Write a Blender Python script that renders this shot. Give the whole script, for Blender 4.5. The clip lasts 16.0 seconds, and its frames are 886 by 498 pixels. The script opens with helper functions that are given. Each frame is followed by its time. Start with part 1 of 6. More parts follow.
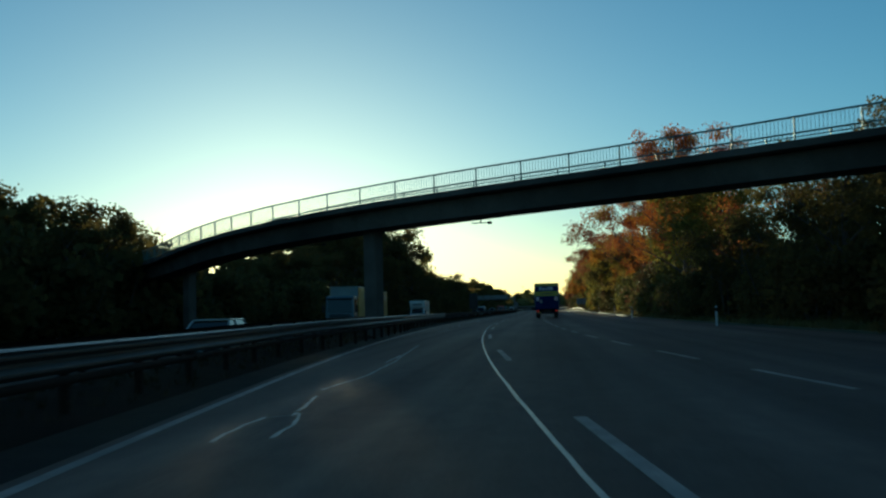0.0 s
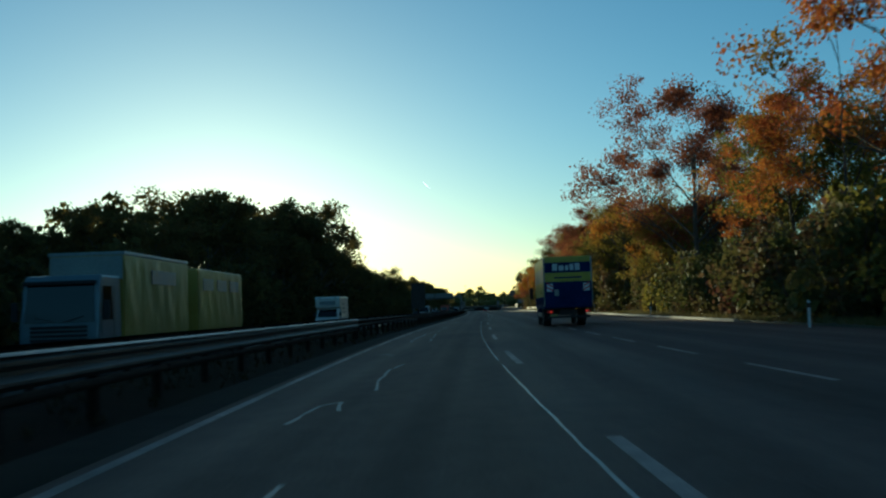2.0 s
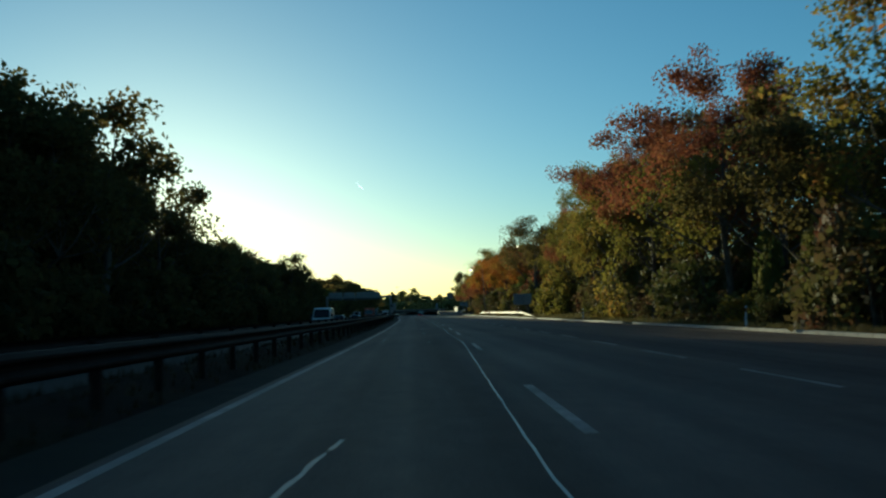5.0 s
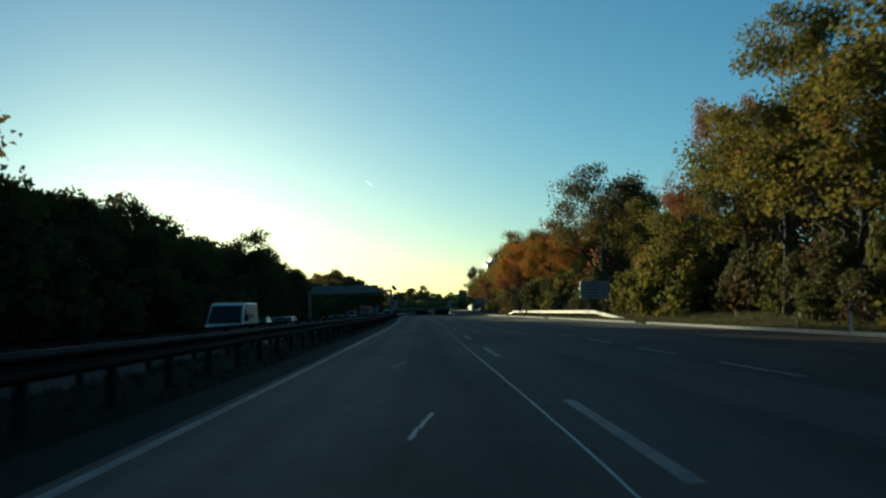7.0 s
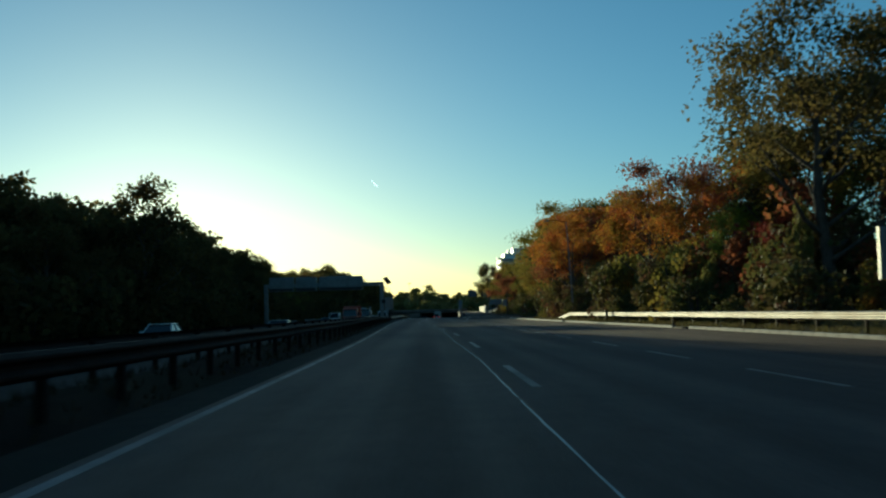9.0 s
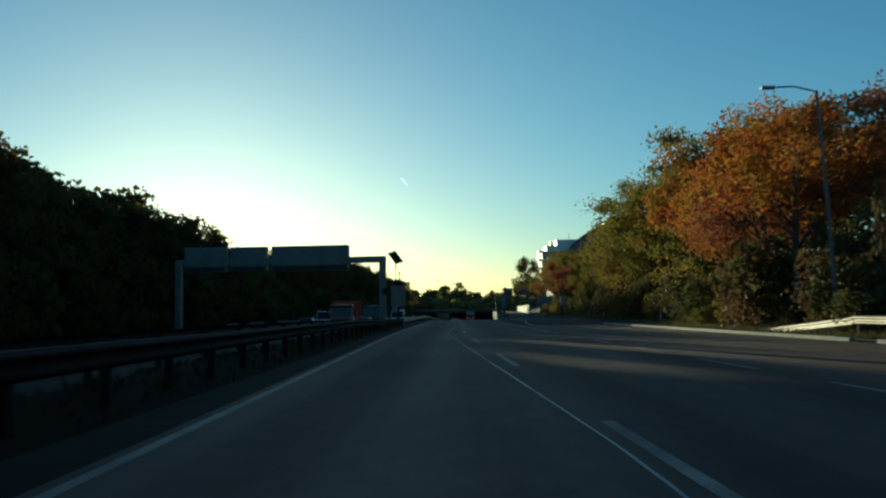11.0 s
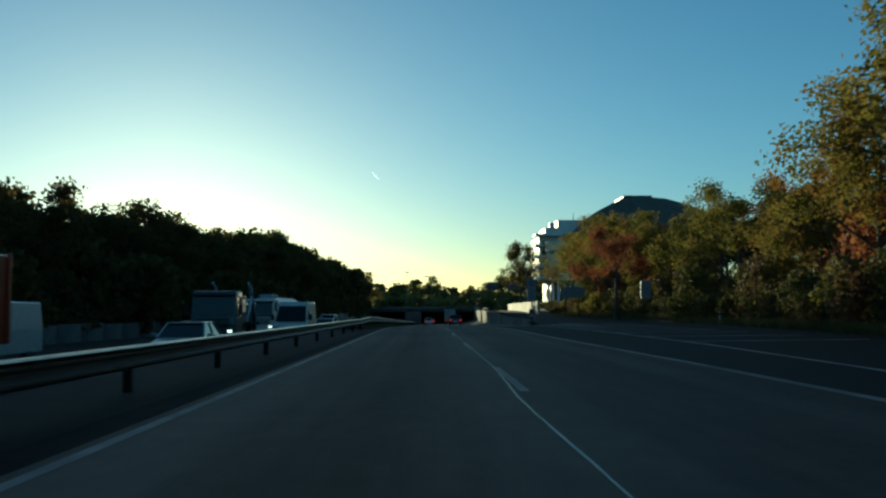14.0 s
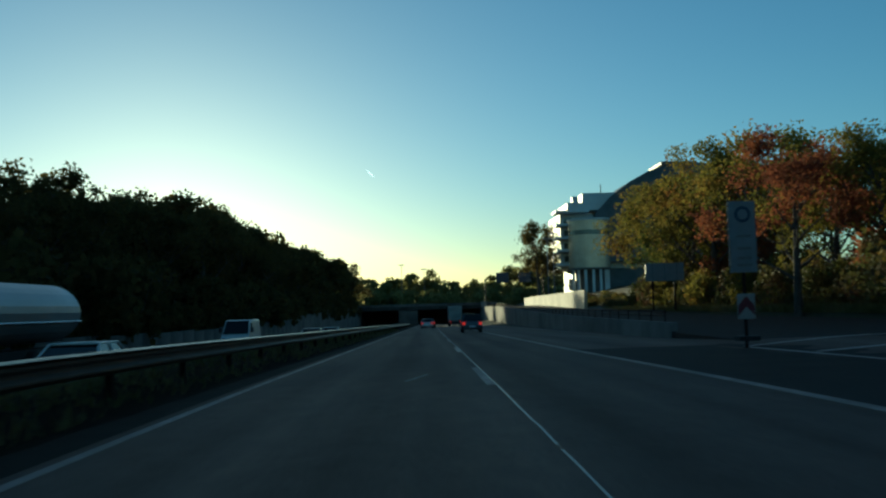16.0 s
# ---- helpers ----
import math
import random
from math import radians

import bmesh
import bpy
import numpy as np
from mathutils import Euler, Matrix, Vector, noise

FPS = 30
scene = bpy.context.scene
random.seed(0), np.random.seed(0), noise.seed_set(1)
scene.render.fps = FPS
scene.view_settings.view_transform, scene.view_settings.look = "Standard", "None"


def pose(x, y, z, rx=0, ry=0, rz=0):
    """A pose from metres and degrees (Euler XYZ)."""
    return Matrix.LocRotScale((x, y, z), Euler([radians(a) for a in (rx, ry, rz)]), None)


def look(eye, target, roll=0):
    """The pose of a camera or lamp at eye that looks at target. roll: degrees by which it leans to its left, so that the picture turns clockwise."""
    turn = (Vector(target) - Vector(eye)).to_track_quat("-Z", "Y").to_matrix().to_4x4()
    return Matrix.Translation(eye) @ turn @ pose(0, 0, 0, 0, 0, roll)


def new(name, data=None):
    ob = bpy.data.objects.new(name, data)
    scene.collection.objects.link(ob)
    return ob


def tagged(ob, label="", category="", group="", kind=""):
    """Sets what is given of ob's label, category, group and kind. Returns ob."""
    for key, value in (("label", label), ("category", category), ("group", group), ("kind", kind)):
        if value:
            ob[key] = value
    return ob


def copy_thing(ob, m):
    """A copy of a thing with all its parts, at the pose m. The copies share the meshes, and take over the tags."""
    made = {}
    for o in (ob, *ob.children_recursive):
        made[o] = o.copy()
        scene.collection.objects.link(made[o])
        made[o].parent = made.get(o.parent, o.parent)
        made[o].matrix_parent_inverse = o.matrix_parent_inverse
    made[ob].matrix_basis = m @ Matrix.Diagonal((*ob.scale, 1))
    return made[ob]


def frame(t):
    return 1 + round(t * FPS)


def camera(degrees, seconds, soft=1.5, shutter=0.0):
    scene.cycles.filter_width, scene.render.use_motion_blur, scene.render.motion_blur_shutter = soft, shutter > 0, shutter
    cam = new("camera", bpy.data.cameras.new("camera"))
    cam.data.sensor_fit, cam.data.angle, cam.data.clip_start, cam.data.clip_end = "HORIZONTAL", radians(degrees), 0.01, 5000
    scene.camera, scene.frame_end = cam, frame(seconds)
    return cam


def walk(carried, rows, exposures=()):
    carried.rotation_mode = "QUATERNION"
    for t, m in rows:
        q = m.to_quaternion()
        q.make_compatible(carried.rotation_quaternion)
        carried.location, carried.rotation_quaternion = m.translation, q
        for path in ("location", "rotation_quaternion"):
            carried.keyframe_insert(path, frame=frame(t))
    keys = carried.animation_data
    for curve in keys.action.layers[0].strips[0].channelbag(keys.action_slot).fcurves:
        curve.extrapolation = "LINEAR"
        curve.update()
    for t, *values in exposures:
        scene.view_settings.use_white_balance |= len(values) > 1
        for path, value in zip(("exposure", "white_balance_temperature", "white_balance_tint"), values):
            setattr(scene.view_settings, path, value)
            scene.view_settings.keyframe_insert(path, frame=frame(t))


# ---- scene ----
cam = camera(49.52, 16.0, soft=2.3, shutter=0.2)
PATH = [
    (0.0, pose(0.000, 0.000, 1.129, 93.656, 1.540, 5.708)),
    (0.5, pose(-1.289, 12.503, 1.129, 93.702, 1.671, 4.500)),
    (1.0, pose(-2.355, 25.145, 1.129, 93.566, 1.794, 3.538)),
    (1.5, pose(-3.212, 37.816, 1.129, 93.589, 1.820, 2.721)),
    (2.0, pose(-3.929, 50.617, 1.129, 93.590, 2.016, 2.054)),
    (2.5, pose(-4.476, 63.388, 1.129, 93.637, 1.830, 1.242)),
    (3.0, pose(-4.822, 76.099, 1.129, 93.673, 1.582, 0.308)),
    (3.5, pose(-4.975, 88.801, 1.129, 93.678, 1.566, -0.475)),
    (4.0, pose(-4.947, 101.550, 1.129, 93.688, 1.439, -1.266)),
    (4.5, pose(-4.772, 114.362, 1.129, 93.699, 1.371, -1.800)),
    (5.0, pose(-4.517, 127.251, 1.129, 93.710, 1.360, -1.973)),
    (5.5, pose(-4.257, 140.232, 1.129, 93.720, 1.408, -1.823)),
    (6.0, pose(-4.044, 153.319, 1.129, 93.731, 1.513, -1.536)),
    (6.5, pose(-3.870, 166.525, 1.129, 93.695, 1.529, -1.459)),
    (7.0, pose(-3.702, 179.860, 1.129, 93.660, 1.388, -1.367)),
    (7.5, pose(-3.537, 193.290, 1.129, 93.648, 1.425, -1.338)),
    (8.0, pose(-3.428, 206.883, 1.129, 93.651, 1.521, -1.244)),
    (8.5, pose(-3.322, 220.600, 1.129, 93.704, 1.566, -1.166)),
    (9.0, pose(-3.266, 234.571, 1.129, 93.770, 1.362, -1.001)),
    (9.5, pose(-3.268, 248.736, 1.129, 93.822, 1.330, -0.840)),
    (10.0, pose(-3.291, 263.096, 1.129, 93.845, 1.461, -0.773)),
    (10.5, pose(-3.431, 277.444, 1.129, 93.845, 1.063, -0.006)),
    (11.0, pose(-3.771, 291.810, 1.129, 93.800, 0.740, 0.731)),
    (11.5, pose(-4.210, 306.213, 1.129, 93.760, 0.473, 0.748)),
    (12.0, pose(-4.563, 320.673, 1.129, 93.721, 0.264, -0.006)),
    (12.5, pose(-4.698, 335.210, 1.129, 93.681, 0.112, -0.998)),
    (13.0, pose(-4.614, 349.854, 1.129, 93.616, 0.079, -1.103)),
    (13.5, pose(-4.558, 364.304, 1.129, 93.651, 0.202, -1.036)),
    (14.0, pose(-4.509, 378.805, 1.129, 93.696, 0.108, -1.005)),
    (14.5, pose(-4.445, 393.390, 1.129, 93.706, 0.393, -1.121)),
    (15.0, pose(-4.362, 408.122, 1.129, 93.702, 1.004, -1.198)),
    (15.5, pose(-4.260, 422.950, 1.129, 93.684, 1.434, -1.220)),
    (16.0, pose(-4.182, 437.841, 1.129, 93.544, 1.593, -1.080)),
]
walk(cam, PATH, [(0.0, 0.15, 5000, -25), (0.5, 0.35, 5000, -25), (1.0, 0.45, 5000, -25), (2.0, 0.27, 5000, -25), (3.5, 0.25, 5000, -25), (6.0, 0.20, 5000, -25), (7.0, 0.17, 5000, -25), (8.5, 0.11, 5000, -25), (16.0, 0.12, 5000, -25)])

# world, sun and exposure
SUN_AZ, SUN_EL = radians(15.1), radians(4.4)
world = bpy.data.worlds.new("sky")
scene.world = world
world.use_nodes = True
wn = world.node_tree.nodes
sky = wn.new("ShaderNodeTexSky")
sky.sky_type = "NISHITA"
sky.sun_disc = False
sky.sun_elevation = SUN_EL
sky.sun_rotation = -SUN_AZ
sky.air_density, sky.dust_density, sky.ozone_density = 0.87, 0.35, 2.4
wn["Background"].inputs[1].default_value = 0.12
world.node_tree.links.new(sky.outputs[0], wn["Background"].inputs[0])
sun = new("sun", bpy.data.lights.new("sun", "SUN"))
sun.data.energy, sun.data.angle, sun.data.color = 5.0, radians(0.5), (1.0, 0.70, 0.40)
sun.matrix_world = look((0, 0, 0), (math.sin(SUN_AZ) * math.cos(SUN_EL), -math.cos(SUN_AZ) * math.cos(SUN_EL), -math.sin(SUN_EL)))


# ---- materials ----
def noise_mat(name, dark, light, rough=0.8, scale=8.0, fine=60.0, bump=0.2, metal=0.0, stain=None, spec=0.5, stretch=(1, 1, 1)):
    """A surface of two colours mixed by coarse and fine noise, with relief; stain: a third colour in large patches."""
    m = bpy.data.materials.new(name)
    m.use_nodes = True
    n, l = m.node_tree.nodes, m.node_tree.links
    b = n["Principled BSDF"]
    co = n.new("ShaderNodeTexCoord")
    mp = n.new("ShaderNodeMapping")
    mp.inputs["Scale"].default_value = stretch
    l.new(co.outputs["Object"], mp.inputs[0])
    a = n.new("ShaderNodeTexNoise")
    a.inputs["Scale"].default_value, a.inputs["Detail"].default_value = scale, 5
    f = n.new("ShaderNodeTexNoise")
    f.inputs["Scale"].default_value, f.inputs["Detail"].default_value = fine, 3
    l.new(mp.outputs[0], a.inputs["Vector"]), l.new(mp.outputs[0], f.inputs["Vector"])
    add = n.new("ShaderNodeMath")
    add.operation = "ADD"
    l.new(a.outputs["Fac"], add.inputs[0]), l.new(f.outputs["Fac"], add.inputs[1])
    r = n.new("ShaderNodeMapRange")
    r.inputs["From Min"].default_value, r.inputs["From Max"].default_value = 0.75, 1.25
    l.new(add.outputs[0], r.inputs["Value"])
    mix = n.new("ShaderNodeMix")
    mix.data_type = "RGBA"
    mix.inputs["A"].default_value, mix.inputs["B"].default_value = (*dark, 1), (*light, 1)
    l.new(r.outputs[0], mix.inputs["Factor"])
    out = mix.outputs["Result"]
    if stain:
        s = n.new("ShaderNodeTexNoise")
        s.inputs["Scale"].default_value, s.inputs["Detail"].default_value = scale * 0.15, 6
        l.new(mp.outputs[0], s.inputs["Vector"])
        sr = n.new("ShaderNodeMapRange")
        sr.inputs["From Min"].default_value, sr.inputs["From Max"].default_value = 0.45, 0.7
        l.new(s.outputs["Fac"], sr.inputs["Value"])
        m2 = n.new("ShaderNodeMix")
        m2.data_type = "RGBA"
        m2.inputs["B"].default_value = (*stain, 1)
        l.new(sr.outputs[0], m2.inputs["Factor"]), l.new(out, m2.inputs["A"])
        out = m2.outputs["Result"]
    l.new(out, b.inputs["Base Color"])
    b.inputs["Roughness"].default_value, b.inputs["Metallic"].default_value = rough, metal
    b.inputs["Specular IOR Level"].default_value = spec
    if bump:
        bp = n.new("ShaderNodeBump")
        bp.inputs["Strength"].default_value, bp.inputs["Distance"].default_value = bump, 0.02
        l.new(f.outputs["Fac"], bp.inputs["Height"]), l.new(bp.outputs[0], b.inputs["Normal"])
    return m


def leaf_mat(name, colours, trans=0.35):
    """Leaves: each takes one of the colours by its island, and lets light through."""
    m = bpy.data.materials.new(name)
    m.use_nodes = True
    n, l = m.node_tree.nodes, m.node_tree.links
    b, out = n["Principled BSDF"], n["Material Output"]
    g = n.new("ShaderNodeNewGeometry")
    co = n.new("ShaderNodeTexCoord")
    nz = n.new("ShaderNodeTexNoise")
    nz.inputs["Scale"].default_value, nz.inputs["Detail"].default_value = 0.55, 3
    l.new(co.outputs["Object"], nz.inputs["Vector"])
    oi = n.new("ShaderNodeObjectInfo")
    k = n.new("ShaderNodeMath")
    k.operation = "MULTIPLY_ADD"
    k.inputs[1].default_value = 0.2
    l.new(g.outputs["Random Per Island"], k.inputs[0])
    k2 = n.new("ShaderNodeMath")
    k2.operation = "MULTIPLY_ADD"
    k2.inputs[1].default_value, k2.inputs[2].default_value = 1.8, -0.6
    l.new(nz.outputs["Fac"], k2.inputs[0]), l.new(k2.outputs[0], k.inputs[2])
    k3 = n.new("ShaderNodeMath")
    k3.operation = "MULTIPLY_ADD"
    k3.inputs[1].default_value = 0.3
    l.new(oi.outputs["Random"], k3.inputs[0]), l.new(k.outputs[0], k3.inputs[2])
    ramp = n.new("ShaderNodeValToRGB")
    e = ramp.color_ramp.elements
    for i, c in enumerate(colours):
        p = i / (len(colours) - 1)
        el = e[i] if i < 2 else e.new(p)
        el.position = p
    for i, c in enumerate(colours):
        e[i].position, e[i].color = i / (len(colours) - 1), (*c, 1)
    l.new(k3.outputs[0], ramp.inputs[0])
    l.new(ramp.outputs[0], b.inputs["Base Color"])
    b.inputs["Roughness"].default_value = 0.75
    b.inputs["Specular IOR Level"].default_value = 0.2
    t = n.new("ShaderNodeBsdfTranslucent")
    l.new(ramp.outputs[0], t.inputs[0])
    mx = n.new("ShaderNodeMixShader")
    mx.inputs[0].default_value = trans
    l.new(b.outputs[0], mx.inputs[1]), l.new(t.outputs[0], mx.inputs[2]), l.new(mx.outputs[0], out.inputs[0])
    return m


def plain(name, colour, rough=0.5, metal=0.0, coat=0.0, emit=0.0):
    """Paint, plastic, rubber: one colour with faint dirt."""
    d = tuple(c * 0.8 for c in colour)
    m = noise_mat(name, d, colour, rough, 3.0, 40.0, 0.03, metal)
    b = m.node_tree.nodes["Principled BSDF"]
    b.inputs["Coat Weight"].default_value = coat
    if emit:
        b.inputs["Emission Color"].default_value = (*colour, 1)
        b.inputs["Emission Strength"].default_value = emit
    return m


def asphalt_mat():
    """Worn asphalt: stone grain, long wheel tracks, blotches and oil drips."""
    m = noise_mat("asphalt", (0.096, 0.058, 0.044), (0.172, 0.107, 0.081), 0.8, 26.0, 95, 0.4, spec=0.2)
    n, l = m.node_tree.nodes, m.node_tree.links
    b = n["Principled BSDF"]
    src = b.inputs["Base Color"].links[0].from_socket
    co = n["Texture Coordinate"]
    fac = None
    for stretch, scale, lo, hi, dark, light in (((1, 0.006, 1), 0.75, 0.38, 0.62, 0.78, 1.16), ((1, 0.18, 1), 0.5, 0.35, 0.65, 0.8, 1.15), ((1, 0.5, 1), 3.2, 0.3, 0.7, 0.88, 1.1)):
        mp = n.new("ShaderNodeMapping")
        mp.inputs["Scale"].default_value = stretch
        l.new(co.outputs["Object"], mp.inputs[0])
        t = n.new("ShaderNodeTexNoise")
        t.inputs["Scale"].default_value, t.inputs["Detail"].default_value = scale, 5
        l.new(mp.outputs[0], t.inputs["Vector"])
        r = n.new("ShaderNodeMapRange")
        r.inputs["From Min"].default_value, r.inputs["From Max"].default_value = lo, hi
        r.inputs["To Min"].default_value, r.inputs["To Max"].default_value = dark, light
        l.new(t.outputs["Fac"], r.inputs["Value"])
        mul = n.new("ShaderNodeMix")
        mul.data_type, mul.blend_type = "RGBA", "MULTIPLY"
        mul.inputs["Factor"].default_value = 1.0
        l.new(src, mul.inputs["A"]), l.new(r.outputs[0], mul.inputs["B"])
        src = mul.outputs["Result"]
        fac = fac or t
    l.new(src, b.inputs["Base Color"])
    rr = n.new("ShaderNodeMapRange")
    rr.inputs["From Min"].default_value, rr.inputs["From Max"].default_value = 0.35, 0.65
    rr.inputs["To Min"].default_value, rr.inputs["To Max"].default_value = 0.85, 0.72
    l.new(fac.outputs["Fac"], rr.inputs["Value"]), l.new(rr.outputs[0], b.inputs["Roughness"])
    return m


ASPHALT = asphalt_mat()
ASPHALT_OLD = noise_mat("old asphalt", (0.023, 0.0155, 0.013), (0.044, 0.030, 0.025), 0.85, 1.0, 80, 0.35, stain=(0.036, 0.027, 0.0235), spec=0.15)
# Dirt along the asphalt edge, darkened further for the shade lying there.
GUTTERDARK = noise_mat("gutter dirt darkened for shade", (0.012, 0.009, 0.0075), (0.036, 0.026, 0.021), 0.9, 1.6, 40, 0.5, stain=(0.024, 0.02, 0.013), spec=0.1)
PAINT = noise_mat("road paint", (0.28, 0.205, 0.175), (0.53, 0.395, 0.34), 0.75, 2.0, 45, 0.1, stain=(0.20, 0.16, 0.14), spec=0.2)
PAINT_FRESH = noise_mat("newer road paint", (0.48, 0.37, 0.32), (0.74, 0.58, 0.51), 0.75, 2.0, 45, 0.1, stain=(0.38, 0.30, 0.265), spec=0.2)
SEAL = noise_mat("joint sealant", (0.15, 0.125, 0.115), (0.33, 0.28, 0.255), 0.4, 3, 30, 0.1)
CRACKSEAL = noise_mat("worn crack filler", (0.13, 0.108, 0.098), (0.30, 0.25, 0.23), 0.5, 3, 30, 0.1)
GRASS = noise_mat("dry grass", (0.022, 0.028, 0.011), (0.07, 0.066, 0.03), 0.95, 0.8, 14, 0.6, stain=(0.045, 0.036, 0.02))
SOIL = noise_mat("verge soil", (0.011, 0.007, 0.005), (0.026, 0.0165, 0.011), 0.95, 1.0, 25, 0.5, stain=(0.022, 0.019, 0.009), spec=0.03)
BRIDGESTONE = noise_mat("sooty bridge concrete", (0.085, 0.07, 0.06), (0.165, 0.138, 0.12), 0.9, 0.9, 30, 0.2, stain=(0.055, 0.045, 0.04), spec=0.25)
CONCRETE = noise_mat("weathered concrete", (0.13, 0.113, 0.098), (0.235, 0.21, 0.185), 0.85, 1.1, 30, 0.2, stain=(0.092, 0.08, 0.07))
WALLGREY = noise_mat("stained grey concrete", (0.17, 0.155, 0.14), (0.27, 0.25, 0.225), 0.9, 0.7, 25, 0.2, stain=(0.12, 0.108, 0.096), spec=0.2)
# Darker concrete for the underpass deck and fascia.
DARKCONC = noise_mat("dark concrete", (0.05, 0.045, 0.04), (0.11, 0.10, 0.09), 0.9, 0.8, 25, 0.2, stain=(0.04, 0.036, 0.032), spec=0.15)
KERBSTONE = noise_mat("kerb stone", (0.28, 0.27, 0.25), (0.42, 0.40, 0.37), 0.85, 2.0, 40, 0.25, stain=(0.2, 0.19, 0.17))
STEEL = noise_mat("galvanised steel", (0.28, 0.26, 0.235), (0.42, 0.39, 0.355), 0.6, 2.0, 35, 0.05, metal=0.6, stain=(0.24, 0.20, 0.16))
# Rust-stained steel, its base colour lowered for the shade on the median rails.
RUSTDARK = noise_mat("stained steel darkened for shade", (0.018, 0.0118, 0.0098), (0.046, 0.031, 0.0255), 0.75, 2.0, 35, 0.1, metal=0.1, stain=(0.034, 0.021, 0.015), spec=0.05)
GALV = noise_mat("grey galvanised steel", (0.05, 0.042, 0.038), (0.10, 0.085, 0.078), 0.5, 2.0, 35, 0.06, metal=0.2, stain=(0.06, 0.045, 0.035), spec=0.3)
# Pale and gold metals that put the rail tops' highlight into their colour.
GALVSHEEN = noise_mat("galvanised edge, sheen in its colour", (0.20, 0.18, 0.165), (0.32, 0.29, 0.27), 0.45, 2.0, 35, 0.05, metal=0.4, stain=(0.15, 0.12, 0.10))
GLOWCAP = noise_mat("rail cap in sun-glow gold", (0.42, 0.34, 0.22), (0.62, 0.50, 0.34), 0.34, 1.5, 30, 0.05, metal=0.85, stain=(0.26, 0.18, 0.10))
RAILWORN = noise_mat("weathered rail steel", (0.07, 0.048, 0.032), (0.15, 0.105, 0.072), 0.42, 1.5, 30, 0.08, metal=0.3, stain=(0.09, 0.055, 0.033), spec=0.3)
GREENSTEEL = plain("green railing paint", (0.10, 0.16, 0.16), 0.45)
BARK = noise_mat("bark", (0.05, 0.04, 0.032), (0.14, 0.115, 0.09), 0.95, 3, 18, 0.9, stretch=(1, 1, 0.25))
L_OAK = leaf_mat("dark oak leaves", [(0.062, 0.06, 0.023), (0.10, 0.085, 0.029), (0.135, 0.102, 0.034), (0.16, 0.098, 0.036)], 0.62)
L_MAPLE = leaf_mat("orange maple leaves", [(0.15, 0.14, 0.03), (0.33, 0.22, 0.035), (0.42, 0.18, 0.03), (0.38, 0.105, 0.03), (0.20, 0.06, 0.035)], 0.5)
L_RED = leaf_mat("russet maple leaves", [(0.26, 0.16, 0.055), (0.29, 0.12, 0.05), (0.25, 0.085, 0.045), (0.17, 0.07, 0.045)], 0.5)
L_MIX = leaf_mat("yellowing leaves", [(0.085, 0.088, 0.022), (0.135, 0.13, 0.028), (0.19, 0.172, 0.036), (0.27, 0.20, 0.042), (0.28, 0.125, 0.036)], 0.5)
# Leaf colours lightened to carry the distance haze of the far wood.
L_FAR = leaf_mat("haze-paled far leaves", [(0.13, 0.14, 0.05), (0.20, 0.20, 0.07), (0.27, 0.25, 0.09), (0.30, 0.24, 0.09)], 0.6)
L_IVY = leaf_mat("ivy and bramble leaves", [(0.06, 0.072, 0.022), (0.10, 0.11, 0.032), (0.145, 0.13, 0.045), (0.14, 0.095, 0.05), (0.16, 0.06, 0.04)], 0.3)
L_CLIMB = leaf_mat("fresh green ivy leaves", [(0.13, 0.17, 0.025), (0.21, 0.26, 0.045), (0.28, 0.31, 0.06), (0.24, 0.21, 0.06)], 0.5)
L_GREEN = leaf_mat("green maple leaves", [(0.045, 0.075, 0.02), (0.07, 0.105, 0.026), (0.11, 0.14, 0.034), (0.17, 0.165, 0.042)], 0.4)
L_CRIMSON = leaf_mat("crimson dogwood leaves", [(0.07, 0.05, 0.022), (0.15, 0.04, 0.03), (0.22, 0.045, 0.035), (0.13, 0.05, 0.03)], 0.4)
L_VINE = leaf_mat("pale vine leaves", [(0.09, 0.12, 0.03), (0.16, 0.17, 0.045), (0.22, 0.20, 0.06), (0.20, 0.14, 0.06)], 0.4)
BLACK = plain("black rubber", (0.018, 0.018, 0.019), 0.75)
GLASS = plain("tinted glass", (0.006, 0.007, 0.008), 0.05, 0.0, 0.0)
CHROME = plain("bright metal", (0.55, 0.55, 0.56), 0.25, 0.9)
REDLAMP = plain("red lamp", (0.6, 0.02, 0.01), 0.25, 0.0, 0.5)
REDLIT = plain("lit red lamp", (0.8, 0.03, 0.02), 0.3, 0.0, 0.0, 0.45)
HEADLIT = plain("lit headlamp", (1.0, 0.93, 0.8), 0.2, 0.0, 0.0, 1.5)
HEADLAMP = plain("clear headlamp", (0.5, 0.52, 0.55), 0.1, 0.3, 1.0)


# ---- plan ----
# the left edge line of the carriageway; u is the distance to its right
LINE_Y = [-120, -60, -20, 0, 8, 20.5, 38, 53, 75, 100, 130, 165, 193, 250, 275, 310, 343, 375, 405, 450, 600, 800, 1000, 1400]
LINE_X = [24, 8, -0.9, -2.9, -3.75, -5.05, -6.2, -6.75, -7.25, -7.35, -6.95, -6.35, -6.05, -5.9, -6.0, -6.6, -7.15, -7.25, -7.25, -7.2, -6.4, -5.4, -4.4, -2.4]
_y = np.arange(-120.0, 1400.1, 1.0)
_x = np.interp(_y, LINE_Y, LINE_X)
for _ in range(3):
    _x = np.convolve(np.pad(_x, 7, mode="reflect", reflect_type="odd"), np.ones(15) / 15, mode="valid")


def smooth(a, b, x):
    k = min(1.0, max(0.0, (x - a) / (b - a)))
    return k * k * (3 - 2 * k)


